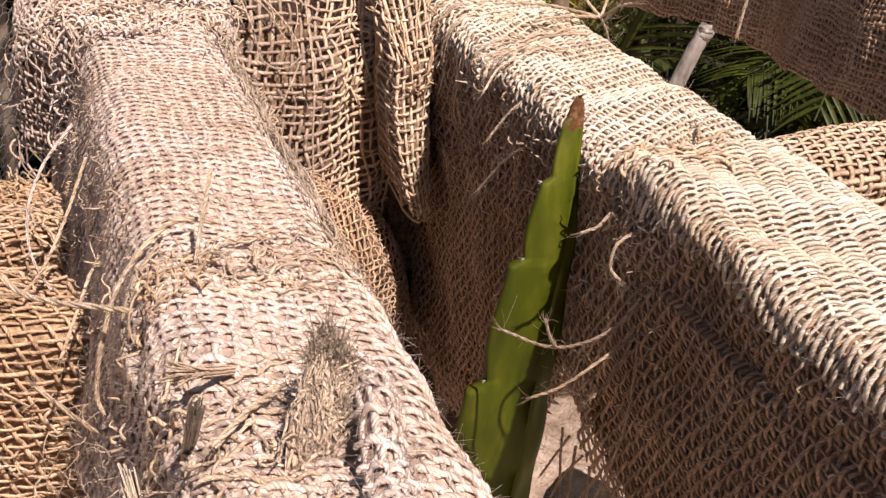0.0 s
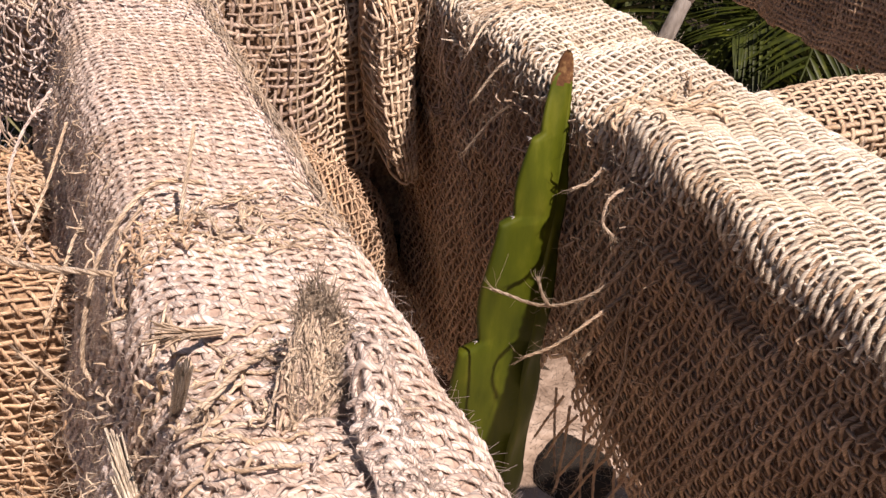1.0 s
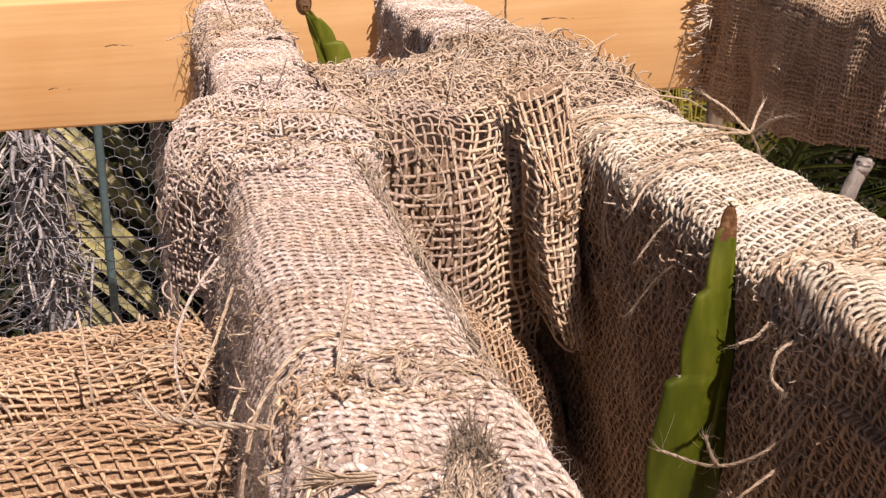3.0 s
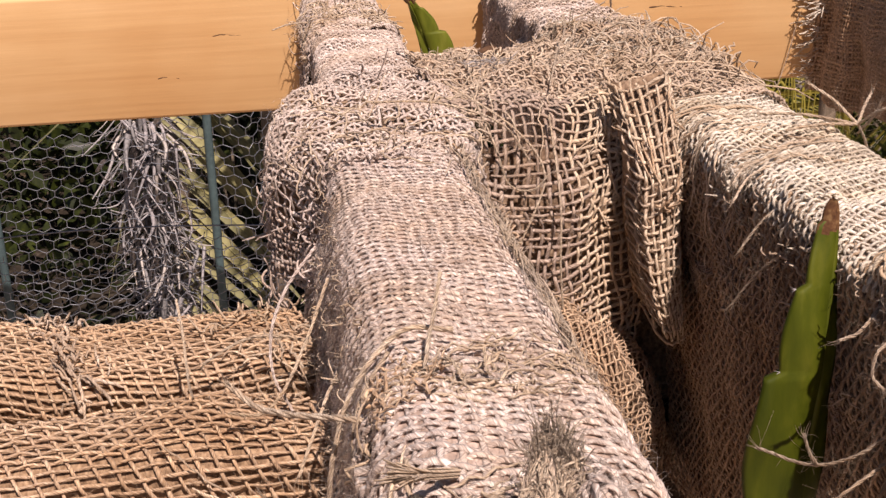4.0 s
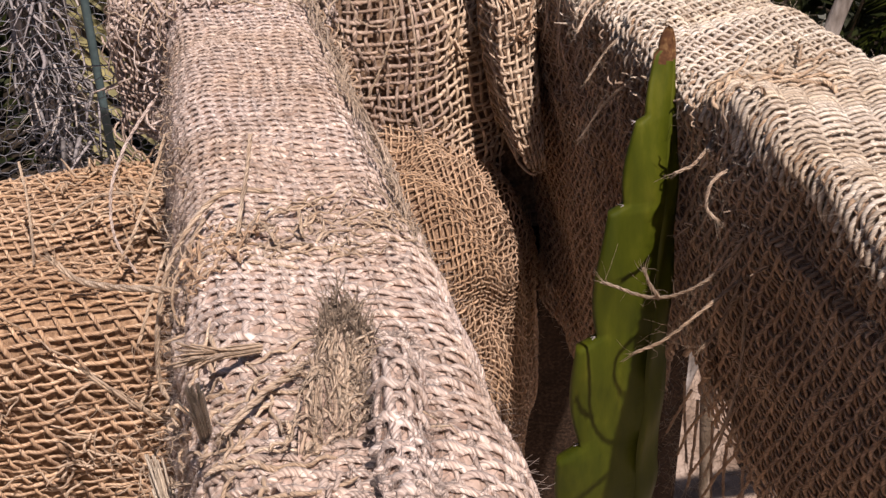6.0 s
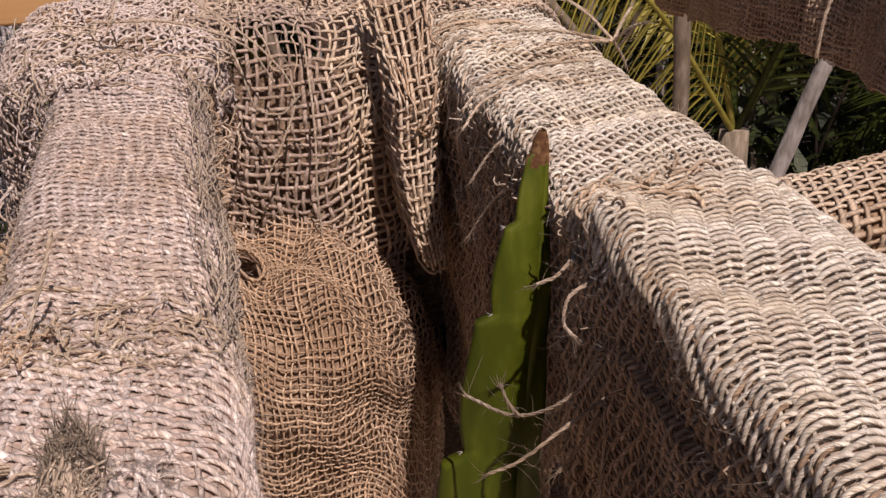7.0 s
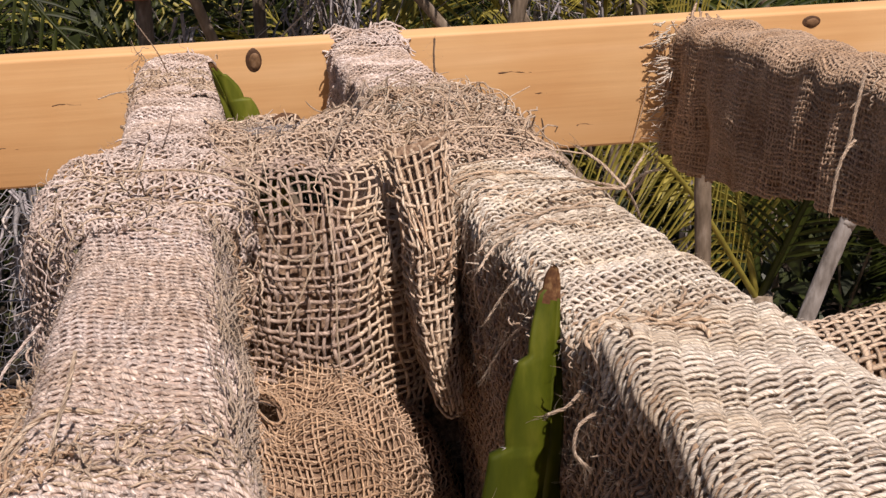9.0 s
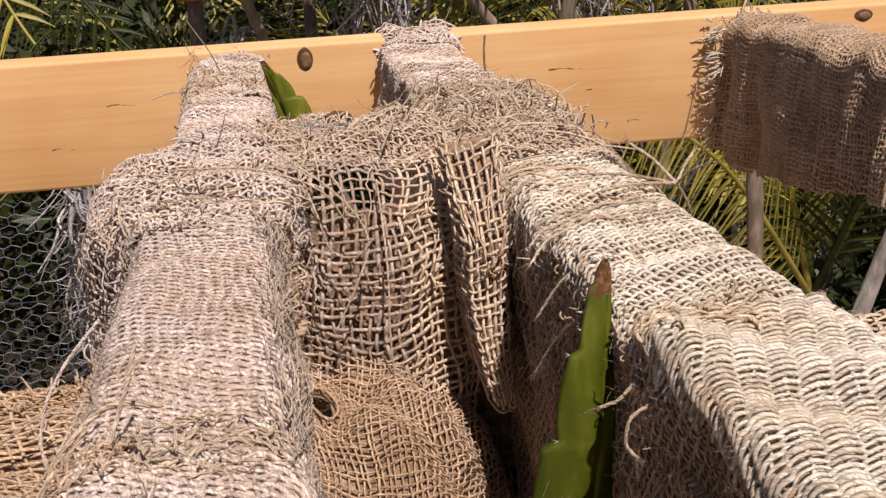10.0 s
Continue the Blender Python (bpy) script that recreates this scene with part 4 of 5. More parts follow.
# ---- cross boards ----
def build_cross(x0, x1, y_back, width, z_top, deep, back, seed, mat, px, pz, label, lean=0.0, near=True):
    """A timber crosspiece in open-weave burlap: uprights every px, level threads every pz."""
    t = thing("wrapped_crosspiece", ((x0 + x1) / 2, y_back - width / 2, z_top - deep), label, "crosspiece", "wrapped crosspieces")
    bm = bmesh.new()
    box(bm, x0 + 0.006, x1 - 0.012, y_back - width + 0.008, y_back - 0.007, z_top - deep + 0.006, z_top - 0.010, 0.003)
    part("timber", bm, TIMBER, t, "sawn timber core")
    line, run = rounded([(y_back - width - 0.004, -deep), (y_back - width, 0), (y_back, 0), (y_back + 0.001, -back)], 0.011, 9)
    def pos(s, t_):
        y, d = along(line, run, s)
        x = x1 - t_ + lean * (s - deep) + 0 * s
        w = 0.0016 * wob(s, x, seed + 3, 0.06)
        side = np.clip(-d / 0.012, 0, 1)
        f = 0.0014 * np.sin(x * 100 + d * 24 + 2 * np.sin(x * 41))
        front = np.where(y < y_back - width * 0.5, -1.0, 1.0)
        return np.stack([x, y + front * side * (w + f), z_top + d + (1 - side) * w + 0.0035 * np.sin(x * 19 + seed) + 0.0015 * np.sin(x * 53 + seed)], -1)
    ls, lt = run[-1], x1 - x0
    pieces = [threads(pos, ls, lt, pz, px, seed, (3, 3), (0.00050, 0.00056) if near else (0.0010, 0.0011), (0.00042, 0.00046), (0.00050, 0.00058) if near else (0.0004, 0.0004), 0.09, 0.14, (0.004, 0.006), None, 0.0, 5 if near else 4), hairs(pos, ls, lt, 5000 if near else 800, seed + 9)]
    quads_part("burlap_weave", *joined(pieces), mat, t)
    sheet("burlap_lining", pos, ls, lt, 60, 120, 0.0014, CLOTH_TAWNY, t, "shaded layer of burlap beneath")
    return t, pos


ta, pa = build_cross(-0.42, -0.0755, -0.502, 0.046, 1.2426, 0.085, 0.03, 101, JUTE_GOLD, 0.0046, 0.0027, "timber crosspiece in golden open-weave burlap, half shaded", -0.35)
tb, pb = build_cross(-0.42, -0.0775, -0.606, 0.034, 1.2720, 0.112, 0.03, 102, JUTE_GOLD, 0.0050, 0.0029, "timber crosspiece in brown open-weave burlap, fully lit", -0.45)
build_cross(0.0975, 0.262, -0.503, 0.040, 1.2426, 0.085, 0.05, 103, JUTE_STRAW, 0.0044, 0.0034, "timber crosspiece in golden burlap between two beams", 0.1, False)
build_cross(0.0975, 0.262, -0.590, 0.044, 1.2600, 0.085, 0.05, 104, JUTE_STRAW, 0.0044, 0.0034, "short timber crosspiece in golden burlap between two beams", 0.1, False)


def cross_threads():
    surface_strands("frayed_threads", pb, (0.060, 0.10, 0.0, 0.08), 46, 111, (0.006, 0.022), 0.00040, JUTE_STRAW, tb, 0.0030, 1.5, 1.2, 0.35)
    surface_strands("frayed_threads", pb, (0.0, 0.07, 0.0, 0.030), 40, 112, (0.006, 0.020), 0.00042, JUTE_GOLD, tb, 0.0045, 2.6, 1.2, 0.35)
    surface_strands("frayed_threads", pa, (0.05, 0.13, 0.0, 0.030), 40, 113, (0.006, 0.020), 0.00042, JUTE_STRAW, ta, 0.0045, 2.6, 1.4, 0.35)
    # where two pieces of cloth meet on the farther crosspiece
    surface_strands("torn_edge", pa, (0.02, 0.13, 0.072, 0.086), 80, 116, (0.006, 0.022), 0.00055, JUTE_TAN, ta, 0.0040, 0.4, 1.2, 0.4, "torn edge of the cloth")
    loose(tb, [(-0.1245, -0.545, 1.266), (-0.1225, -0.560, 1.262), (-0.1205, -0.585, 1.262), (-0.117, -0.615, 1.273)], 0.0008, 16, JUTE_STRAW, 0.8, 4, 113)
    loose(ta, [(-0.078, -0.560, 1.252), (-0.090, -0.556, 1.256), (-0.104, -0.552, 1.254), (-0.118, -0.553, 1.247)], 0.0009, 20, JUTE_STRAW, 0.8, 5, 118)
    def shag(rng):
        return rng.uniform(-0.098, -0.080), rng.normal(-0.70, 0.03), rng.uniform(1.22, 1.27)
    tangle(tb, 60, shag, 117, (0.005, 0.016), 0.0006, JUTE_GOLD, (-0.3, 0, -0.5))


cross_threads()


# ---- burlap draped from beam to beam ----
def lapped(x0, x1, dl, dr, y0, raise_, seed, lump, inner, ease=0.05, back=None):
    """A loose collar over a beam that settles onto it at its near edge, and at its far edge where back is given."""
    wide_pos, ls = beam_sheet(x0, x1, dl, dr, y0, raise_, 0.016, lump, seed)
    tight_pos, lt = beam_sheet(inner[0], inner[1], dl, dr, y0, 0.0014, 0.010, 0.001, seed)
    def pos(s, t):
        f = np.clip(t / ease, 0, 1)
        if back:
            f = f * np.clip((back - t) / ease, 0, 1)
        f = (f * f * (3 - 2 * f))[..., None] + 0 * s[..., None]
        return wide_pos(s, t) * f + tight_pos(s * lt / ls, t) * (1 - f)
    return pos, ls


def build_drape():
    t = thing("burlap_drape", (0.01, -0.45, 1.23), "open-weave burlap drape hanging in folds between two beams", "drape")

    # hanging panel: from the bridge over the gap, down in front, with a pleat at its right
    line, run = rounded([(-0.30, 1.252), (-0.36, 1.272), (-0.430, 1.288), (-0.468, 1.287), (-0.481, 1.262), (-0.487, 1.232), (-0.490, 1.196)], 0.016, 9)
    xl, width = -0.0300, 0.0690
    front_edge = run[np.argmin(np.abs(line[:, 0] + 0.450))]
    def panel(s, v):
        y, z = along(line, run, v)
        x = xl + s + 0 * v
        hang = np.clip((1.288 - z) / 0.025, 0, 1) * (y < -0.445)
        pleat = 0.004 * np.exp(-(((x - 0.0355) / 0.0050) ** 2)) + 0.004 * np.exp(-(((x - 0.024) / 0.006) ** 2)) - 0.004 * np.exp(-(((x - 0.006) / 0.010) ** 2))
        y = y + hang * (pleat + 0.0022 * wob(x, z, 7, 0.045))
        z = z + (1 - hang) * 0.004 * wob(x, y, 9, 0.05) - 0.004 * hang * np.cos(x * 75)
        x = x + hang * 0.0020 * wob(x + 0.3, z, 17, 0.05)
        return np.stack([x, y, z], -1)
    end = run[-1]
    def hole(s, v, i):
        x = xl + s
        torn = ((x + 0.020) / 0.006) ** 2 + ((v - front_edge - 0.030) / 0.010) ** 2 < 1
        return ~(torn & (np.sin(i * 3.7 + x * 900) > -0.3))
    def greyer(s, v, i):
        return s < 0.046 + 0.003 * np.sin(i * 4.7)
    for keep, mat, label in ((lambda s, v, i: greyer(s, v, i), JUTE_SHADED_GREY, "greyish open weave"), (lambda s, v, i: ~greyer(s, v, i), JUTE_STRAW, "golden open weave")):
        pieces = [threads(panel, width, end, 0.0034, 0.0034, 131, (4, 4), (0.00064, 0.00062), (0.00046, 0.00044), (0.00055, 0.00055), 0.14, 0.40, (0, 0.004), lambda s, v, i: (v > front_edge) & hole(s, v, i) & keep(s, v, i), 0.0, 5)]
        quads_part("open_weave", *joined(pieces), mat, t, label)
    quads_part("panel_fuzz", *hairs(panel, width, end, 3500, 132), JUTE_PINK, t, "fine fibres on the panel", "stuff")
    quads_part("bridge_weave", *threads(panel, width, end, 0.0030, 0.0032, 133, (3, 3), (0.00052, 0.00052), (0.00044, 0.00044), (0.00055, 0.00055), 0.2, 0.6, (0, 0.004), lambda s, v, i: v < front_edge + 0.004), JUTE_TAN, t)
    def behind(s, v):
        p = panel(s, v)
        p[..., 1] += 0.0016
        p[..., 2] -= 0.0036
        return p
    sheet("drape_lining", behind, width, end, 60, 160, 0.0, CLOTH, t, "shaded layer of burlap behind", lambda s, v, i: v < front_edge)
    surface_strands("bridge_threads", panel, (0.0, width, front_edge - 0.12, front_edge + 0.006), 60, 142, (0.010, 0.034), 0.00040, JUTE_STRAW, t, 0.005, 0.3, 1.6, 0.4, "loose threads over the bridge of cloth", -1.0)
    surface_strands("hanging_threads", panel, (0.0, width, front_edge - 0.004, front_edge + 0.022), 18, 144, (0.010, 0.030), 0.00036, JUTE_STRAW, t, 0.0045, 1.45, 1.3, 0.5, "loose threads hanging over the panel", -1.0)
    surface_strands("pleat_threads", panel, (0.052, 0.066, front_edge + 0.004, front_edge + 0.06), 14, 146, (0.010, 0.024), 0.00040, JUTE_STRAW, t, 0.0040, 1.4, 0.6, 0.3, "golden threads gathered in the pleat", -1.0)

    # fold that stands out against the beam, leaning forward and narrowing towards its foot
    def fold(s, v):
        k = v / 0.068
        a = s / 0.030
        left = 0.0300 + 0.0052 * np.minimum(k, 1.2)
        right = 0.0452 - 0.0030 * np.minimum(k, 1.2)
        front = np.clip((a - 0.22) / 0.56, 0, 1)
        turn = np.clip((a - 0.78) / 0.22, 0, 1)
        x = left + (right - left) * front + turn * (0.0490 - right) - 0.0030 * np.clip((0.22 - a) / 0.22, 0, 1)
        x = x + (0.0012 * np.sin(v * 70) + 0.0080 * np.clip(k - 0.62, 0, 1)) * (1 - turn)
        bulge = np.clip(a / 0.22, 0, 1) * (1 - turn) * (0.85 + 0.15 * np.sin(np.pi * front))
        y = -0.470 - 0.019 * np.minimum(k / 0.35, 1) - (0.007 + 0.022 * np.minimum(k, 1.1)) * np.sin(0.5 * np.pi * bulge) + 0.0012 * wob(s, v, 27, 0.03)
        return np.stack([x, y, 1.3000 - v + 0.003 * front + 0 * s], -1)
    def taper(s, v, i):
        return v < 0.078 + 0.004 * np.sin(i * 3.1)
    pieces = [threads(fold, 0.030, 0.090, 0.0034, 0.0032, 151, (4, 4), (0.00054, 0.00054), (0.00046, 0.00046), (0.00050, 0.00050), 0.14, 0.4, (0.003, 0.001), taper, 0.0, 5), hairs(fold, 0.030, 0.074, 900, 152)]
    quads_part("standing_fold", *joined(pieces), JUTE_STRAW, t, "straw-coloured fold of open weave")
    def fold_back(s, v):
        p = fold(s, v)
        p[..., 1] += 0.0055
        return p
    sheet("fold_lining", fold_back, 0.030, 0.076, 24, 40, 0.0, CLOTH_BROWN, t, "brown burlap layer inside the fold")
    surface_strands("fold_threads", fold, (0.004, 0.024, 0.0, 0.035), 12, 153, (0.008, 0.020), 0.00040, JUTE_GOLD, t, 0.0030, 1.4, 0.7, 0.3, "golden threads gathered at the fold", -1.0)

    # rounded pillow of cloth at the foot, which rolls away to the right
    pl, prun = rounded([(-0.4860, 1.228), (-0.4970, 1.2205), (-0.524, 1.2255), (-0.546, 1.207), (-0.556, 1.165), (-0.553, 1.06)], 0.024, 12)
    def pillow(s, v):
        y, z = along(pl, prun, v)
        x = -0.0320 + s + 0 * v
        r = np.clip((x - 0.002) / 0.036, 0, 2)
        l = np.clip((-0.012 - x) / 0.020, 0, 1)
        y = y + 0.024 * r**2.4 + 0.004 * wob(x, z, 8, 0.04) - 0.004 * np.sin(np.clip((1.215 - z) / 0.10, 0, 1) * 9 + 60 * x)
        z = z - 0.024 * r**2.2 + 0.011 * l**1.5 + 0.0032 * wob(x, y, 18, 0.03) + 0.0016 * np.sin(x * 130 + 1.0)
        return np.stack([x - 0.10 * np.clip(1.20 - z, 0, 0.2) * (r > 0) * np.minimum(r, 1), y, z], -1)
    def slit(s, v, i):
        x = -0.0320 + s
        return ~(((x + 0.021) / 0.0060) ** 2 + ((v - 0.030) / 0.0065) ** 2 < 1)
    pend = prun[-1]
    pieces = [threads(pillow, 0.092, pend, 0.0022, 0.0024, 161, (3, 3), (0.00038, 0.00036), (0.00033, 0.00031), (0.00040, 0.00040), 0.16, 0.7, (0.002, 0.002), slit, 0.0, 5), hairs(pillow, 0.092, pend * 0.7, 2500, 162)]
    quads_part("pillow_weave", *joined(pieces), JUTE_GOLD, t, "golden rounded gather of burlap")
    sheet("pillow_lining", pillow, 0.092, pend, 40, 70, -0.0020, CLOTH_BROWN, t, "brown burlap layer beneath", slit)
    a = np.linspace(0, 2 * np.pi, 22)
    ringp = pillow(0.0110 + 0.0068 * np.cos(a), 0.030 + 0.0075 * np.sin(a)) + np.array((0, -0.0012, 0.0012))
    loose(t, [tuple(q) for q in ringp], 0.0009, 40, JUTE_GOLD, 1.0, 0, 163, label="thread curled round a small gap")

    # inner layers in shade; the lower one's near-black colour stands in for deep shade
    def hanging(s, v):
        x = -0.030 + s + 0 * v
        z = 1.276 - v + 0 * s
        return np.stack([x, -0.4640 + 0.002 * np.sin(x * 160) - 0.19 * np.minimum(v, 0.09) + 0.12 * np.maximum(v - 0.09, 0) + 0 * s, z], -1)
    sheet("hanging_lining", hanging, 0.100, 0.105, 40, 30, 0.0, CLOTH_BROWN, t, "brown inner layer of burlap")
    sheet("lower_hanging", lambda s, v: hanging(s, v + 0.105), 0.150, 0.195, 40, 30, 0.0, CLOTH_DEEP_SHADE, t, "burlap hanging low, coloured near black for the deep shade")

    # collars where the cloth laps over the beams
    def ragged(s, v, i):
        return v > 0.010 + 0.007 * np.sin(s * 60) + 0.006 * np.sin(i * 7.7)
    def slanted(s, v, i):
        # the far edge of the pale collar runs slantwise from its flank to its middle
        return ragged(s, v, i) & (v < 0.085 + 0.090 * np.clip((s - 0.045) / 0.035, 0, 1) + 0.004 * np.sin(i * 4.1))
    for args, lt, seed, mat in (((-0.0880, -0.0260, 0.05, 0.02, -0.530, 0.0048, 134, 0.0030, (-0.0735, -0.0305), 0.055, 0.19), 0.18, 134, JUTE_PINK), ((0.0465, 0.0965, 0.016, 0.03, -0.468, 0.0034, 135, 0.0036, (0.0508, 0.0938), 0.05), 0.225, 135, JUTE_TAN)):
        pos2, ls2 = lapped(*args)
        pieces = [threads(pos2, ls2, lt, 0.0031, 0.0033, seed, (3, 3), (0.00056, 0.00056), (0.00046, 0.00046), (0.0006, 0.0006), 0.18, 0.6, (0.012, 0.004), slanted if seed == 134 else ragged, 0.0, 5), hairs(pos2, ls2, lt, 900, seed + 3)]
        quads_part("collar_weave", *joined(pieces), mat, t)
        sheet("collar_lining", pos2, ls2, lt, 30, 40, 0.0034, CLOTH_BROWN, t, "shaded layer of burlap beneath", (lambda s, v, i: (v > 0.022) & (v < 0.08 + 0.090 * np.clip((s - 0.045) / 0.035, 0, 1))) if seed == 134 else (lambda s, v, i: v > 0.022))
        if seed == 134:
            surface_strands("collar_threads", pos2, (0.04, ls2, 0.0, 0.08), 44, 141, (0.016, 0.045), 0.00038, JUTE_STRAW, t, 0.0055, -0.2, 1.0, 0.3, "loose threads on the collar")
            surface_strands("collar_threads", pos2, (0.07, ls2, 0.08, 0.16), 24, 147, (0.010, 0.030), 0.00042, JUTE_PINK, t, 0.0045, 0.0, 0.9, 0.3, "loose threads on the collar")
            surface_strands("collar_flank_threads", pos2, (0.0, 0.05, 0.0, 0.07), 40, 148, (0.010, 0.030), 0.00042, JUTE_PINK, t, 0.004, 3.0, 0.7, 0.25, "loose threads down the collar's flank")
        else:
            surface_strands("crown_threads", pos2, (0.0, ls2 - 0.02, 0.02, 0.20), 110, 143, (0.020, 0.052), 0.00042, JUTE_STRAW, t, 0.0075, 0.5, 1.6, 0.22, "tangled loose threads over the crown")
            surface_strands("crown_threads", pos2, (0.0, ls2 - 0.02, 0.10, 0.22), 36, 149, (0.010, 0.028), 0.00045, JUTE_GREY, t, 0.0060, 0.2, 1.6, 0.35, "tangled loose threads over the crown")
    # selvage threads that run along the pale beam's edge
    side_pos, side_ls = beam_sheet(-0.0735, -0.0305, 0.085, 0.05, -0.74, 0.0014, 0.013, 0.0015, 22)
    e = side_ls - 0.05
    surface_strands("selvage_threads", side_pos, (e - 0.001, e + 0.016, 0.0, 0.24), 300, 145, (0.016, 0.050), 0.00021, JUTE_STRAW, t, 0.0018, 1.50, 0.14, 0.07, "straw-coloured selvage threads along the beam")
    surface_strands("selvage_threads", side_pos, (e + 0.004, e + 0.020, 0.12, 0.27), 44, 154, (0.012, 0.034), 0.00045, JUTE_GOLD, t, 0.0040, 1.3, 0.45, 0.16, "golden selvage threads along the beam")
    z = top_z
    for k, pts in enumerate((
        [(-0.030, -0.46, 1.300), (-0.010, -0.485, 1.292), (0.0, -0.492, 1.278), (-0.004, -0.497, 1.264), (-0.012, -0.500, 1.248)],
        [(-0.022, -0.478, 1.301), (-0.016, -0.490, 1.286), (-0.012, -0.493, 1.274), (-0.004, -0.495, 1.272), (0.002, -0.494, 1.277)],
        [(0.006, -0.47, 1.289), (0.007, -0.490, 1.264), (0.0065, -0.496, 1.242), (0.0070, -0.499, 1.218)],
        [(0.030, -0.46, 1.293), (0.034, -0.486, 1.272), (0.036, -0.498, 1.252), (0.040, -0.506, 1.238)],
        [(0.018, -0.42, 1.284), (0.026, -0.40, 1.288), (0.040, -0.36, 1.287), (0.056, -0.33, 1.283)],
        [(0.010, -0.45, 1.292), (0.018, -0.42, 1.293), (0.028, -0.385, 1.290), (0.034, -0.35, 1.285)],
        [(-0.060, -0.49, 1.306), (-0.035, -0.493, 1.305), (-0.015, -0.497, 1.298), (-0.006, -0.499, 1.285)],
    )):
        loose(t, pts, 0.0007, 26, JUTE_STRAW, 0.8, 4, 150 + k, label="long loose thread")
    loose(t, [(0.083, -0.224, z(-0.224) + 0.004), (0.0822, -0.226, z(-0.224) + 0.014), (0.0825, -0.228, z(-0.224) + 0.026)], 0.0010, 14, JUTE_BROWN, 0.8, 3, 157, label="dark upright thread end")


build_drape()


# ---- cactus ----
def cactus_stem(name, path, widths, turn, label, notches, tip=0.0085, skin=CACTUS):
    """A flat climbing stem: a wide scalloped wing and a narrow one on a shared rib."""
    t = thing(name, (path[-1][0], path[-1][1], path[-1][2]), label, "cactus")
    n = 160
    c = spline(path, n)
    run = np.concatenate([[0], np.cumsum(np.linalg.norm(np.diff(c, axis=0), axis=1))])
    w = np.interp(run, [a for a, _ in widths], [b for _, b in widths])
    def scallop(shift):
        """The margin swells and drops back at each spine cushion."""
        k = np.array(notches) + shift
        i = np.clip(np.searchsorted(k, run), 0, len(k) - 1)
        prev = np.where(i > 0, k[np.maximum(i - 1, 0)], k[0] - 0.03)
        f = np.clip((run - prev) / np.maximum(k[i] - prev, 1e-4), 0, 1)
        return 1.04 - 0.30 * f**2.0
    made = []
    for wing, (ang, shift) in enumerate(((180 + turn, 0.0), (turn, 0.012))):
        a = radians(ang)
        out = np.array([math.cos(a), math.sin(a), 0.0])
        flat = np.array([-math.sin(a), math.cos(a), 0.0])
        reach = w * (scallop(shift) if wing == 0 else 0.8 + 0.2 * scallop(shift)) * (1.0 if wing == 0 else 0.40)
        thick = np.interp(run, [0, 0.02, 0.08], [0.0009, 0.0018, 0.003])
        rows = []
        for f, th in ((0.0, 1.6), (0.35, 1.15), (0.75, 0.8), (0.97, 0.55), (1.0, 0.2)):
            rows.append((f, th))
        ring = rows + [(f, -th) for f, th in reversed(rows)]
        v = np.stack([c + out * (reach * f)[:, None] + flat * (thick * th)[:, None] + flat * (0.0006 * np.sin(run * 190 + f * 4))[:, None] for f, th in ring], 1)
        m = len(ring)
        i = np.arange(n * m).reshape(n, m)
        q = np.stack([i[:-1], np.roll(i, -1, 1)[:-1], np.roll(i, -1, 1)[1:], i[1:]], -1)
        # the dry tip ends in a ragged line
        keep = run[:-1, None] > tip * (0.75 + 0.25 * np.sin(np.arange(m) * 2.1 + wing))[None]
        part_ob = quads_part("wing", v.reshape(-1, 3), q[keep], None, skin, t)
        made.append(part_ob)
        quads_part("dry_tip", v.reshape(-1, 3), q[~keep], None, CACTUS_TIP, t, "brown dried tip")
        if wing == 0:
            rng = np.random.default_rng(wing + 5)
            for kk in notches:
                kk = kk + shift
                j = np.argmin(np.abs(run - kk))
                if run[j] < 0.02 or run[j] > 0.3:
                    continue
                p = c[j] + out * reach[j]
                spines = [strand([p, p + unit(out + rng.normal(0, 0.7, 3)) * 0.0016], 0.00018, 3, 0.3, 3) for _ in range(4)]
                quads_part("spine_cushion", *joined(spines), DRY_GREY, part_ob, "tiny pale spines")
    return t


cactus_stem("climbing_cactus", [(0.0480, -0.6365, 1.3297), (0.0452, -0.643, 1.307), (0.0425, -0.647, 1.282), (0.0398, -0.648, 1.252), (0.0370, -0.647, 1.20), (0.035, -0.64, 1.10), (0.03, -0.62, 0.6), (0.03, -0.60, -0.01)],
            [(0, 0.0010), (0.0025, 0.0028), (0.010, 0.0042), (0.022, 0.0078), (0.045, 0.0130), (0.075, 0.0175), (0.11, 0.0210), (0.14, 0.0225), (1.4, 0.020)], 8,
            "green ribbed climbing cactus stem with a brown tip, leaning on burlap", [0.006, 0.0215, 0.044, 0.083, 0.12, 0.16, 0.2, 0.25, 0.3, 0.36, 0.42, 0.5, 0.6, 0.7, 0.8, 0.95, 1.1, 1.3])
cactus_stem("climbing_cactus", [(-0.0292, -0.312, 1.2850), (-0.0245, -0.312, 1.274), (-0.0195, -0.313, 1.260), (-0.0175, -0.316, 1.238), (-0.010, -0.32, 1.18), (-0.01, -0.33, 0.6), (-0.01, -0.35, -0.01)],
            [(0, 0.002), (0.012, 0.0075), (0.03, 0.0125), (0.06, 0.015), (1.4, 0.016)], 170,
            "short green cactus stem rising behind the burlap drape", [0.006, 0.018, 0.032, 0.055, 0.09, 0.13, 0.2, 0.3, 0.5, 0.8, 1.2], 0.004, CACTUS_YOUNG)


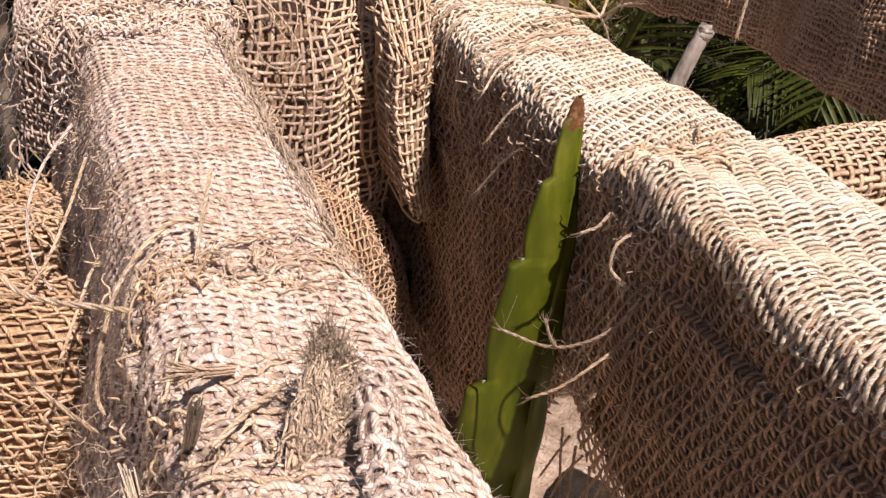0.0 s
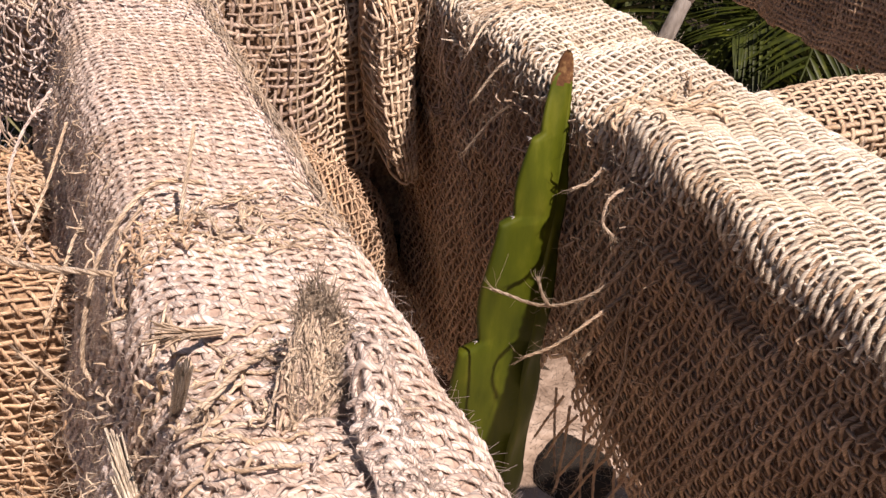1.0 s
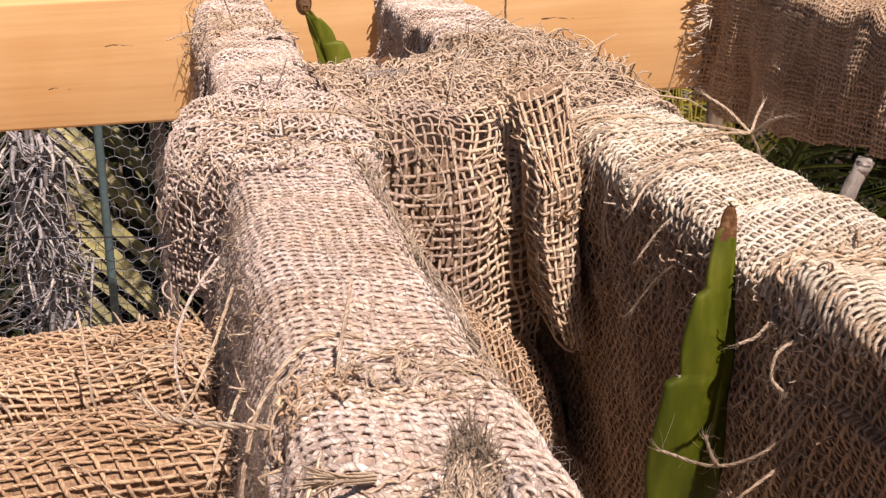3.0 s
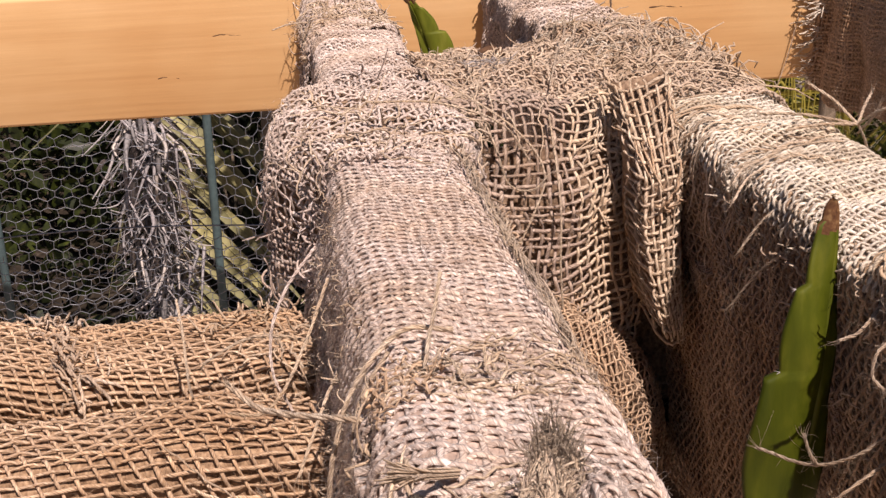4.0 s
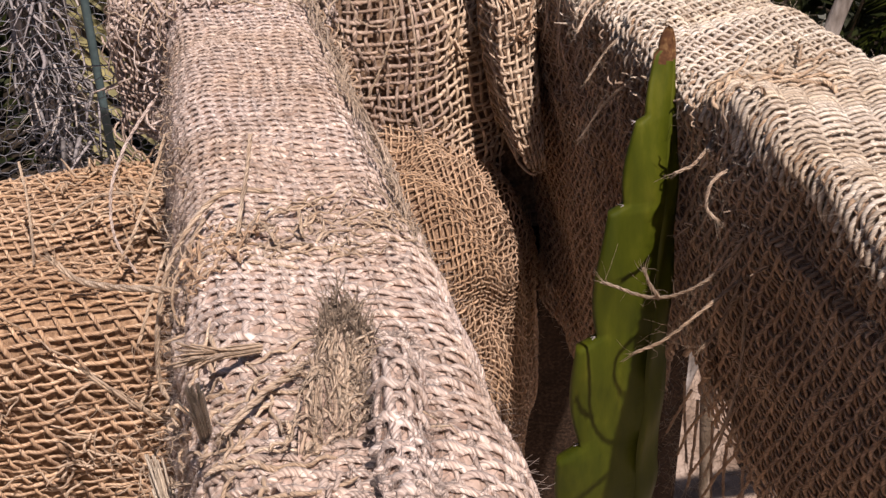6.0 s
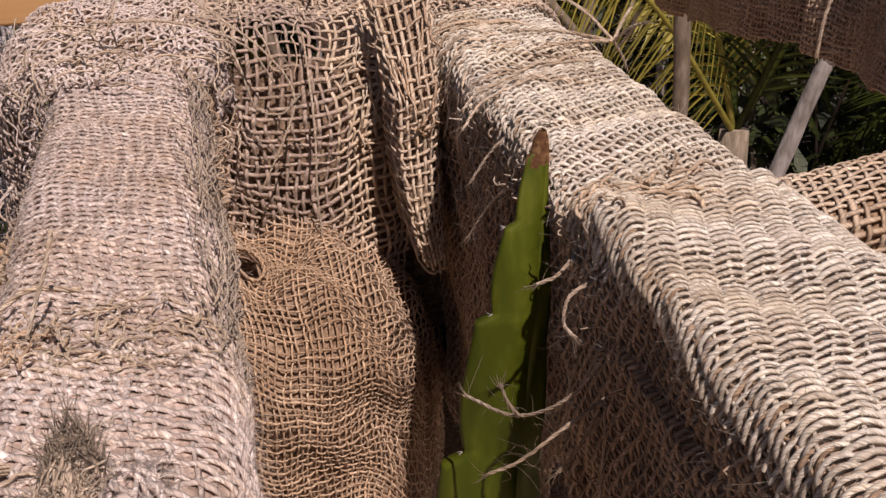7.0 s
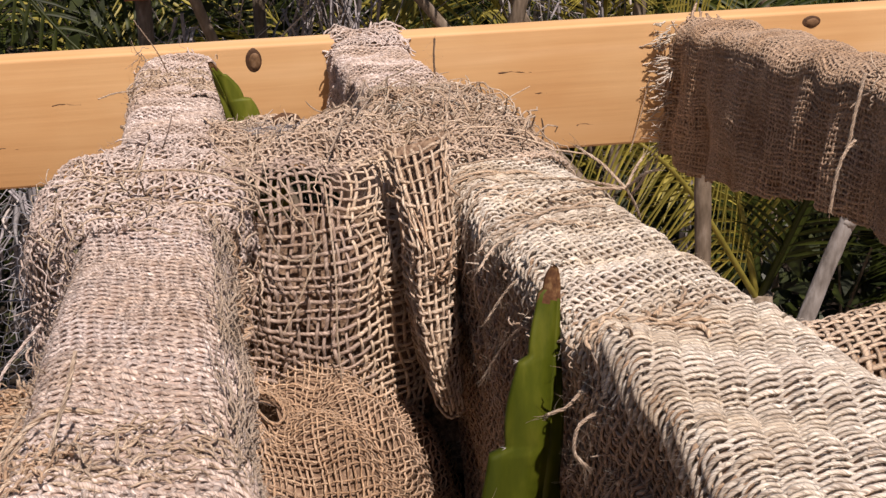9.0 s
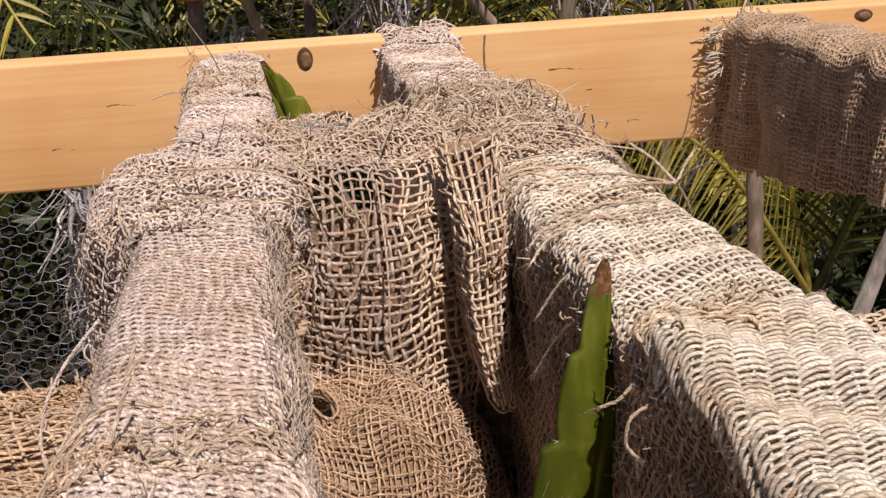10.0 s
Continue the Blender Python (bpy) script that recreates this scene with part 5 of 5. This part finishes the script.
# ---- scraps caught in the drape ----
def build_scraps():
    bm = bmesh.new()
    box(bm, -0.0055, 0.0055, -0.0022, 0.0022, -0.0009, 0.0009, 0.0005)
    bmesh.ops.subdivide_edges(bm, edges=bm.edges[:], cuts=2, use_grid_fill=True)
    for v in bm.verts:
        v.co.z += -60 * v.co.x ** 2 + 0.0005 * noise.noise(v.co * 500)
        v.co.y *= 1 + 0.5 * noise.noise(Vector((v.co.x * 300, 0, 2)))
    bmesh.ops.transform(bm, matrix=pose(0.0, -0.372, 1.2790, 8, 4, 12), verts=bm.verts[:])
    chip = part("bark_chip", bm, KNOT_RING)
    tagged(chip, "curled dark brown bark chip lying on the burlap drape", "bark chip")
    rng = np.random.default_rng(401)
    pieces = []
    for _ in range(70):
        p = np.array((rng.normal(-0.008, 0.005), rng.normal(-0.418, 0.003), 1.2900 + rng.uniform(0, 0.002)))
        d = unit(rng.normal(0, 1, 3) * (1, 0.5, 0.25))
        e = unit(d + rng.normal(0, 0.6, 3) * (1, 1, 0.4))
        ln = rng.uniform(0.002, 0.006)
        pieces.append(strand([p, p + d * ln * 0.5, p + d * ln * 0.5 + e * ln * 0.5], 0.00016, 6, 0.5, 3))
    lint = quads_part("lint_tuft", *joined(pieces), DRY_GREY)
    tagged(lint, "whitish tuft of lint caught on the burlap drape", "lint")


build_scraps()


# ---- garden behind ----
def build_net():
    t = thing("chicken_wire_fence", (-0.5, 0.16, 0.0), "galvanised chicken wire fence on blue-green stakes, slightly buckled", "fence")
    def hexes(pos, w, h, a, seed, name, label=""):
        # rows of hexagons with twisted uprights
        rng = np.random.default_rng(seed)
        dx, dz = a, a * 0.70
        cols, rws = int(w / dx) + 1, int(h / dz) + 1
        segs = []
        for j in range(rws):
            off = 0.5 * dx * (j % 2)
            for i in range(cols):
                x, z = i * dx + off, j * dz
                p = np.array((x, z + dz * 0.17))
                up = np.array((x, z + dz * 0.83 - dz * 0.0))
                l, r = np.array((x - dx / 2, z + dz * 1.17)), np.array((x + dx / 2, z + dz * 1.17))
                segs += [(p, up), (up, l), (up, r)]
        s = np.array(segs)
        s = s[(s[:, :, 0].min(1) > -0.02) & (s[:, :, 1].max(1) < h)]
        m = np.linspace(0, 1, 3)[None, :, None]
        c2 = s[:, :1] * (1 - m) + s[:, 1:] * m
        jit = 0.0009
        sx = c2[..., 0] + jit * wob(c2[..., 0], c2[..., 1], seed, 0.02)
        sz = c2[..., 1] + jit * wob(c2[..., 0], c2[..., 1], seed + 1, 0.02)
        c = pos(sx, sz)
        up = np.broadcast_to(np.array([0.1, -1, 0.1]), c.shape)
        quads_part(name, *tubes(c, up, 0.00036, 0.00036, None, 3), WIRE, t, label, "stuff")
    def main(x, z):
        xx = -0.085 - x
        y = 0.160 + 0.012 * np.sin(x * 16) + 0.006 * np.sin(z * 21)
        # its end is bent round towards the back
        e = np.clip(0.03 - x, 0, 1)
        return np.stack([xx - e * 0.4, y + e * 1.3, 0.60 + z + 0.004 * np.sin(x * 30)], -1)
    hexes(main, 0.55, 0.445, 0.0128, 3, "wire_mesh")
    def slack(x, z):
        xx = -0.080 - x
        y = 0.105 + 0.014 * np.sin(x * 20 + 1) + 0.02 * np.sin(z * 14)
        e = np.clip(0.03 - x, 0, 1)
        return np.stack([xx - e * 0.3, y + e * 1.5, 0.66 + z - 0.06 * x + 0.02 * np.sin(x * 7)], -1)
    hexes(slack, 0.50, 0.315, 0.0122, 9, "slack_mesh", "slack second layer of wire")
    edge = [(-0.08 - 0.05 * k, 0.105, 0.975 - 0.06 * 0.05 * k + 0.02 * math.sin(0.35 * k)) for k in range(10)]
    quads_part("edge_wire", *strand(edge, 0.0006, 40, 1.0, 4), WIRE, t)
    for x in (-0.147, -0.316, -0.52):
        c = [(x, 0.153, -0.02), (x - 0.001, 0.153, 0.5), (x + 0.001, 0.153, 1.085)]
        quads_part("stake", *strand(c, 0.0034, 12, 1.0, 10), STAKE, t, "slim blue-green garden stake")


build_net()


def frond_mesh(base, tip, lift, pairs, leaf, width, spread, seed, fall=0.25, side=None, sides=(-1, 1)):
    """A feather palm leaf: an arching midrib with folded, pointed leaflets."""
    rng = np.random.default_rng(seed)
    b, e = np.array(base, float), np.array(tip, float)
    mid = (b + e) / 2 + np.array((0, 0, lift))
    rib = spline([b, mid, e], 40)
    d = unit(np.gradient(rib, axis=0))
    flat = np.array(side if side is not None else (0, 0, 1), float)
    lat = unit(np.cross(d, flat))
    nrm = np.cross(lat, d)
    pieces = [tubes(rib[None], nrm[None], np.linspace(1, 0.25, 40)[None] * 0.006, np.linspace(1, 0.3, 40)[None] * 0.004, None, 6)]
    vs, qs = [], []
    at = 0
    for k in range(pairs):
        f = 0.12 + 0.86 * k / pairs
        j = int(f * 39)
        ln = leaf * (0.45 + 0.75 * math.sin(math.pi * min(1, f * 0.9 + 0.12))) * rng.uniform(0.85, 1.1)
        for sgn in sides:
            out = unit(sgn * lat[j] * math.cos(spread) + d[j] * math.sin(spread) + rng.normal(0, 0.06, 3))
            p = rib[j]
            nn = unit(nrm[j] + 0.25 * sgn * lat[j])
            wd = unit(np.cross(out, nn))
            pts = []
            for g, w in ((0, 0.35), (0.25, 1.0), (0.6, 0.8), (1.0, 0.08)):
                cpos = p + out * ln * g - np.array((0, 0, 1.0)) * fall * ln * g * g
                pts += [cpos - wd * width * w + nn * width * 0.35 * w, cpos, cpos + wd * width * w + nn * width * 0.35 * w]
            vs += pts
            for r in range(3):
                o = at + r * 3
                qs += [(o, o + 1, o + 4, o + 3), (o + 1, o + 2, o + 5, o + 4)]
            at += 12
    v, q = np.array(vs), np.array(qs)
    pieces.append((v, q, np.zeros((q.size, 2))))
    return joined(pieces)


def palm(at, label, fronds, mat_default, height=0.2, thick=1.0):
    t = thing("palm_plant", at, label, "palm")
    bm = bmesh.new()
    bmesh.ops.create_cone(bm, segments=12, radius1=0.035 * thick, radius2=0.022 * thick, depth=height, cap_ends=True, matrix=Matrix.Translation((at[0], at[1], at[2] + height / 2 - 0.02)))
    part("trunk", bm, BARK, t, "short fibrous palm trunk")
    for k, (tip, lift, pairs, leaf, width, seed, mat, side) in enumerate(fronds):
        quads_part("frond", *frond_mesh((at[0], at[1], at[2] + height - 0.03), tip, lift, pairs, leaf, width, 0.7, seed, 0.25, side, (-1,) if seed == 1 else (-1, 1)), mat or mat_default, t)
    return t




def random_palm(x, y, r, high, count, seed, mat, label, leaf=0.16, width=0.006, height=0.2):
    g = np.random.default_rng(seed)
    fr = []
    for k in range(count):
        a = 2 * math.pi * (k + g.uniform(-0.3, 0.3)) / count
        rr = r * g.uniform(0.7, 1.1)
        fr.append(((x + rr * math.cos(a), y + rr * math.sin(a), high * g.uniform(0.45, 1.05)), high * g.uniform(0.25, 0.5), 46, leaf * g.uniform(0.8, 1.2), width, seed * 31 + k, mat if g.uniform() > 0.3 or x > 0.8 else FROND_YELLOW, None))
    return palm((x, y, 0), label, fr, mat, height)


palm((-0.27, 1.55, 0.0), "olive palm plant behind the wire fence", [
    ((-0.283, 1.24, 0.16), 0.30, 36, 0.30, 0.0072, 1, FROND_PALE, (0.1, -1, 0.25)),
    ((0.05, 1.75, 0.5), 0.2, 40, 0.16, 0.004, 3, FROND, (0, -1, 0.3)),
], FROND_PALE, 0.55)
palm((0.74, 0.98, 0.0), "palm plant with yellowing fronds", [
    ((0.36, 0.62, 0.93), 0.05, 44, 0.14, 0.0034, 11, FROND_YELLOW, (0.1, -0.9, 0.6)),
    ((0.52, 0.80, 0.98), 0.08, 44, 0.15, 0.0034, 12, FROND_YELLOW, (0, -0.9, 0.6)),
    ((0.85, 0.70, 0.90), 0.1, 44, 0.14, 0.0032, 13, FROND, (0, -0.9, 0.6)),
    ((0.75, 1.2, 0.95), 0.1, 44, 0.14, 0.0032, 14, FROND, (0, -0.9, 0.6)),
    ((1.05, 0.95, 0.85), 0.12, 44, 0.14, 0.0032, 15, FROND, (0, -0.9, 0.6)),
], FROND_YELLOW, 0.5)
palm((-0.66, 1.05, 0.0), "tall green feather palm plant with drooping fronds", [
    ((-0.26, 0.66, 1.02), 0.42, 70, 0.085, 0.0026, 21, FROND_YELLOW, (0.1, -1, 0.2)),
    ((-0.165, 0.74, 0.98), 0.36, 70, 0.085, 0.0021, 22, FROND, (0.1, -1, 0.2)),
    ((-0.55, 0.80, 0.95), 0.3, 60, 0.10, 0.0025, 24, FROND, (0.1, -1, 0.2)),
    ((-0.30, 1.25, 1.02), 0.3, 60, 0.10, 0.0025, 25, FROND, (0.1, -1, 0.2)),
    ((-0.62, 1.2, 0.90), 0.3, 60, 0.10, 0.0025, 26, FROND, (0.1, -1, 0.2)),
], FROND, 0.7)
# added palm, mostly out of view, whose fronds put the birdhouse in shade
palm((0.06, 1.42, 0.0), "taller green palm plant, mostly unseen, added to shade a birdhouse", [
    ((-0.16, 1.12, 1.18), 0.24, 40, 0.20, 0.008, 31, FROND, None),
    ((0.10, 0.92, 1.20), 0.22, 40, 0.20, 0.008, 32, FROND, None),
    ((0.03, 0.85, 1.20), 0.26, 40, 0.20, 0.008, 33, FROND, None),
    ((-0.20, 1.50, 1.15), 0.26, 40, 0.20, 0.008, 34, FROND, None),
    ((0.42, 1.15, 1.12), 0.24, 40, 0.20, 0.008, 35, FROND, None),
    ((0.05, 1.95, 1.05), 0.26, 40, 0.20, 0.008, 36, FROND, None),
], FROND, 1.05, 0.4)
for k, (x, y, r, h, m) in enumerate(((0.30, 1.75, 0.45, 0.92, FROND), (0.62, 1.45, 0.4, 0.9, FROND), (0.95, 1.8, 0.5, 0.9, FROND), (1.25, 1.35, 0.45, 0.85, FROND), (1.15, 2.3, 0.6, 0.8, FROND_YELLOW),
                                        (0.35, 2.5, 0.7, 0.8, FROND), (-0.2, 2.5, 0.6, 0.8, FROND), (1.9, 2.0, 0.7, 0.8, FROND), (1.2, 0.95, 0.3, 0.7, FROND), (0.45, 3.6, 0.9, 0.7, FROND), (1.6, 3.4, 0.9, 0.7, FROND), (-0.9, 3.0, 0.9, 0.8, FROND))):
    random_palm(x, y, r, h, 13, 200 + k, m, "dense green feather palm plant in the garden", 0.12, 0.0032)


def shrub(at, size, count, seed, mat=None, leaf=0.022, label="low dark green shrub with small leaves"):
    t = thing("shrub", at, label, "shrub", "garden shrubs")
    rng = np.random.default_rng(seed)
    stems = []
    for k in range(9):
        a, el = rng.uniform(0, 6.28), rng.uniform(0.5, 1.4)
        e = np.array(at) + np.array((math.cos(a) * math.cos(el), math.sin(a) * math.cos(el), math.sin(el))) * np.array(size) * rng.uniform(0.7, 1.0)
        m = (np.array(at) + e) / 2 + rng.normal(0, 0.03, 3)
        stems.append(strand([at, m, e], 0.005, 10, 0.4, 5))
    quads_part("branch", *joined(stems), BARK, t, "", "stuff")
    d = unit(rng.normal(0, 1, (count, 3)))
    d[:, 2] = np.abs(d[:, 2])
    rad = rng.uniform(0.35, 1.0, (count, 1)) ** 0.6
    c = np.array(at) + d * rad * np.array(size) * (0.8 + 0.35 * rng.uniform(size=(count, 1)))
    ax = unit(rng.normal(0, 1, (count, 3)))
    bx = unit(np.cross(ax, rng.normal(0, 1, (count, 3))))
    ln = leaf * rng.uniform(0.6, 1.4, (count, 1))
    v = np.stack([c - ax * ln, c + bx * ln * 0.35, c + ax * ln, c - bx * ln * 0.35 + np.cross(ax, bx) * ln * 0.2], 1).reshape(-1, 3)
    q = np.arange(count * 4).reshape(-1, 4)
    quads_part("leaves", v, q, None, mat or DARK_LEAF, t, "", "stuff")


for k, (x, y, sx, sz) in enumerate(((0.22, 1.5, 0.3, 0.55), (0.5, 1.35, 0.4, 0.65), (0.95, 1.25, 0.45, 0.6), (1.45, 1.1, 0.5, 0.6), (-0.2, 2.0, 0.6, 0.75), (0.6, 2.2, 0.6, 0.7), (1.5, 2.6, 0.7, 0.6), (-0.9, 2.6, 0.7, 0.5), (0.2, 3.2, 0.9, 0.6), (1.2, 3.6, 0.9, 0.55), (-0.9, 3.9, 1.0, 0.7), (0.2, 4.6, 1.2, 0.6), (1.9, 4.4, 1.2, 0.5), (2.6, 3.2, 1.0, 0.5))):
    shrub((x, y, 0.0), (sx, sx, sz), 2600, 300 + k, None, 0.026)


# dark sheet laid over the soil; its colour stands in for tree shade
def shade_bed():
    n = 60
    x, y = np.meshgrid(np.linspace(-6, 8, n), np.linspace(0.86, 14, n), indexing="ij")
    y = y + 0.06 * wob(x, x * 0, 3, 0.7) * (y < 0.9)
    z = 0.045 + 0.02 * wob(x, y, 6, 0.5)
    z[:, 0] = -0.03
    i = np.arange(n * n).reshape(n, n)
    q = np.stack([i[:-1, :-1], i[1:, :-1], i[1:, 1:], i[:-1, 1:]], -1).reshape(-1, 4)
    ob = quads_part("shade_bed", np.stack([x, y, z], -1).reshape(-1, 3), q, None, LITTER)
    tagged(ob, "dark ground sheet standing in for the shade under the palms", "mulch", "", "structure")


shade_bed()


def litter():
    rng = np.random.default_rng(41)
    n = 2600
    c = np.stack([rng.uniform(-1.2, 2.4, n), rng.uniform(0.75, 5.0, n), rng.uniform(0.01, 0.06, n)], -1)
    ax = unit(rng.normal(0, 1, (n, 3)) * (1, 1, 0.3))
    bx = unit(np.cross(ax, rng.normal(0, 0.3, (n, 3)) + (0, 0, 1)))
    ln = rng.uniform(0.02, 0.12, (n, 1))
    v = np.stack([c - ax * ln, c + bx * 0.008, c + ax * ln, c - bx * 0.008], 1).reshape(-1, 3)
    ob = quads_part("leaf_litter", v, np.arange(n * 4).reshape(-1, 4), None, LITTER)
    tagged(ob, "brown dry leaf litter under the plants", "leaf litter", "", "stuff")


litter()


def pole(pts, r, mat, label, taper=0.85):
    g = np.random.default_rng(int(r * 1e5) + int(abs(pts[0][0]) * 1000))
    c = spline(pts, 60)
    w = np.linspace(1, taper, 60) * r * (1 + 0.10 * g.normal(0, 1, 60).cumsum() / 6)
    c = c + np.cumsum(g.normal(0, r * 0.05, (60, 3)) * (1, 1, 0), 0)
    v, q, u = tubes(c[None], np.broadcast_to(np.array([0.1, 1, 0.1]), (1, 60, 3)), w[None], w[None] * 0.92, None, 10)
    ob = quads_part("pole", v, q, u, mat)
    tagged(ob, label, "pole", "garden poles")


def to_ground(p, q, f=0.0):
    """Run the line from q through p on down to the soil."""
    p, q = np.array(p, float), np.array(q, float)
    d = p - q
    if d[2] > -0.05:
        d = np.array((d[0] * 0.3, 0.02, -1.0))
    return [tuple(q), tuple(p), tuple(p + d * (p[2] / -d[2]) + np.array((0, 0, -0.02)))]


pole(to_ground((0.4461, 0.40, 0.8317), (0.4379, 0.40, 0.9433 + 0.12)), 0.0095, BARK, "upright grey pole behind the pine board")
pole(to_ground((0.478, 0.20, 0.854), (0.512, 0.20, 0.955)), 0.0085, PALE_BARK, "leaning pale grey pole")
for top, bot, r, m in (((-0.085, 1.2, 1.03), (-0.0109, 1.2, 0.845), 0.009, BARK), ((0.223, 1.2, 0.955), (0.3087, 1.2, 0.8513), 0.010, BARK), ((0.475, 1.2, 1.06), (0.4191, 1.2, 0.849), 0.012, BARK),
                       ((0.64, 1.2, 1.06), (0.6135, 1.2, 0.846), 0.010, BARK), ((0.7007, 1.2, 0.95), (0.6994, 1.2, 0.8498), 0.010, PALE_BARK), ((0.7982, 1.2, 0.925), (0.8079, 1.2, 0.8435), 0.010, BARK), ((0.14, 1.4, 0.98), (0.20, 1.4, 0.80), 0.012, BARK), ((0.38, 1.3, 0.98), (0.47, 1.3, 0.8), 0.009, BARK)):
    pole(to_ground(bot, top), r, m, "rough brown stick standing among the palms")


def dried(at, height, spread, count, seed, label, ln=(0.06, 0.16), w=0.0035):
    t = thing("dried_palm_frond", (at[0], at[1], 0), label, "dried frond")
    rng = np.random.default_rng(seed)
    stalk = [(at[0], at[1], -0.01), (at[0] + 0.01, at[1], at[2] * 0.5), at]
    quads_part("stalk", *strand(stalk, 0.006, 20, 0.5, 6), DRY_GREY, t)
    pieces = []
    for _ in range(count):
        p = np.array(at) + np.array((rng.normal(0, spread * 0.4), rng.normal(0, spread * 0.5), -rng.uniform(0, height)))
        d = unit(np.array((rng.normal(0, 0.5), rng.normal(0, 0.4), -0.7)))
        l = rng.uniform(*ln)
        e = unit(d + rng.normal(0, 0.5, 3))
        pieces.append(strand([p, p + d * l * 0.5, p + d * l * 0.5 + e * l * 0.5], w * rng.uniform(0.5, 1.3), 7, 0.3, 4, 0.3))
    quads_part("dry_foliage", *joined(pieces), DRY_GREY, t, "", "stuff")


dried((-0.298, 1.26, 0.63), 0.36, 0.052, 420, 51, "grey dried palm frond hanging behind the wire", (0.05, 0.11), 0.0048)
dried((-0.185, 1.16, 0.27), 0.10, 0.05, 60, 55, "low curl of pale dried palm fibre", (0.04, 0.12), 0.003)
dried((0.16, 1.30, 1.00), 0.22, 0.10, 150, 52, "silvery dried palm frond among green palms", (0.08, 0.2), 0.003)
dried((0.52, 1.35, 0.98), 0.3, 0.14, 150, 53, "silvery dried palm frond among green palms", (0.08, 0.2), 0.003)
dried((-0.06, 1.45, 0.82), 0.16, 0.16, 90, 54, "grey dried palm frond below a birdhouse", (0.06, 0.16), 0.003)


def build_birdhouse():
    t = thing("birdhouse", (-0.11, 1.2, 0.0), "small red-brown wooden birdhouse with a weathered roof", "birdhouse")
    x, y, z = -0.11, 1.2, 0.918
    bm = bmesh.new()
    bmesh.ops.create_cone(bm, segments=10, radius1=0.012, radius2=0.012, depth=z + 0.04, cap_ends=True, matrix=Matrix.Translation((x, y + 0.03, (z + 0.04) / 2 - 0.03)))
    part("post", bm, BARK, t, "thin brown post")
    bm = bmesh.new()
    vs = [bm.verts.new((x + a, y + b, z + c)) for b in (0, 0.06) for a, c in ((-0.02, 0), (0.02, 0), (0.02, 0.045), (0, 0.066), (-0.02, 0.045))]
    bm.faces.new(vs[:5][::-1]), bm.faces.new(vs[5:])
    for k in range(5):
        bm.faces.new((vs[k], vs[(k + 1) % 5], vs[5 + (k + 1) % 5], vs[5 + k]))
    bmesh.ops.recalc_face_normals(bm, faces=bm.faces[:])
    body = part("body", bm, RED_WOOD, t, "", "", False)
    for sgn in (-1, 1):
        bm = bmesh.new()
        box(bm, -0.0175, 0.0175, -0.008, 0.068, -0.0018, 0.0018, 0.0006)
        bmesh.ops.transform(bm, matrix=pose(x + sgn * 0.0125, y, z + 0.0560, 0, sgn * 46, 0), verts=bm.verts[:])
        part("roof_board", bm, GREY_WOOD, t, "weathered pale roof board")
    bm = bmesh.new()
    box(bm, x - 0.024, x + 0.024, y - 0.012, y + 0.062, z - 0.004, z, 0.0008)
    part("floor_board", bm, RED_WOOD, t)
    # solid discs in place of holes, coloured dark as the shade inside
    for dz in (0.022, 0.041):
        bm = bmesh.new()
        bmesh.ops.create_cone(bm, segments=16, radius1=0.0055, radius2=0.0055, depth=0.003, cap_ends=True, matrix=pose(x, y - 0.001, z + dz, 90, 0, 0))
        part("entry_hole_disc", bm, DARK, body, "round disc coloured dark as the shade in an entry hole")


build_birdhouse()


def rock(at, size, seed, label, mat):
    bm = bmesh.new()
    bmesh.ops.create_icosphere(bm, subdivisions=3, radius=1)
    for v in bm.verts:
        v.co *= 1 + 0.22 * noise.noise(v.co * 1.3 + Vector((seed, 0, 0))) + 0.06 * noise.noise(v.co * 4 + Vector((seed, 0, 0)))
        v.co = Vector((v.co.x * size[0], v.co.y * size[1], max(v.co.z, -0.35) * size[2]))
        v.co += Vector(at)
    ob = part("stone", bm, mat)
    tagged(ob, label, "stone", "garden stones")


rock((-0.30, 0.70, 0.02), (0.11, 0.09, 0.08), 1, "large white stone on the soil", STONE)
rock((0.66, 0.60, 0.0), (0.055, 0.06, 0.05), 2, "dark stone on the pale soil", DARK)
rock((0.80, 0.46, 0.0), (0.05, 0.04, 0.04), 3, "small pale stone on the soil", STONE)
rock((0.52, 0.44, 0.0), (0.03, 0.035, 0.03), 4, "small pale stone on the soil", STONE)
rock((-0.10, 0.58, 0.0), (0.03, 0.03, 0.025), 5, "small brown stone on the soil", LITTER)
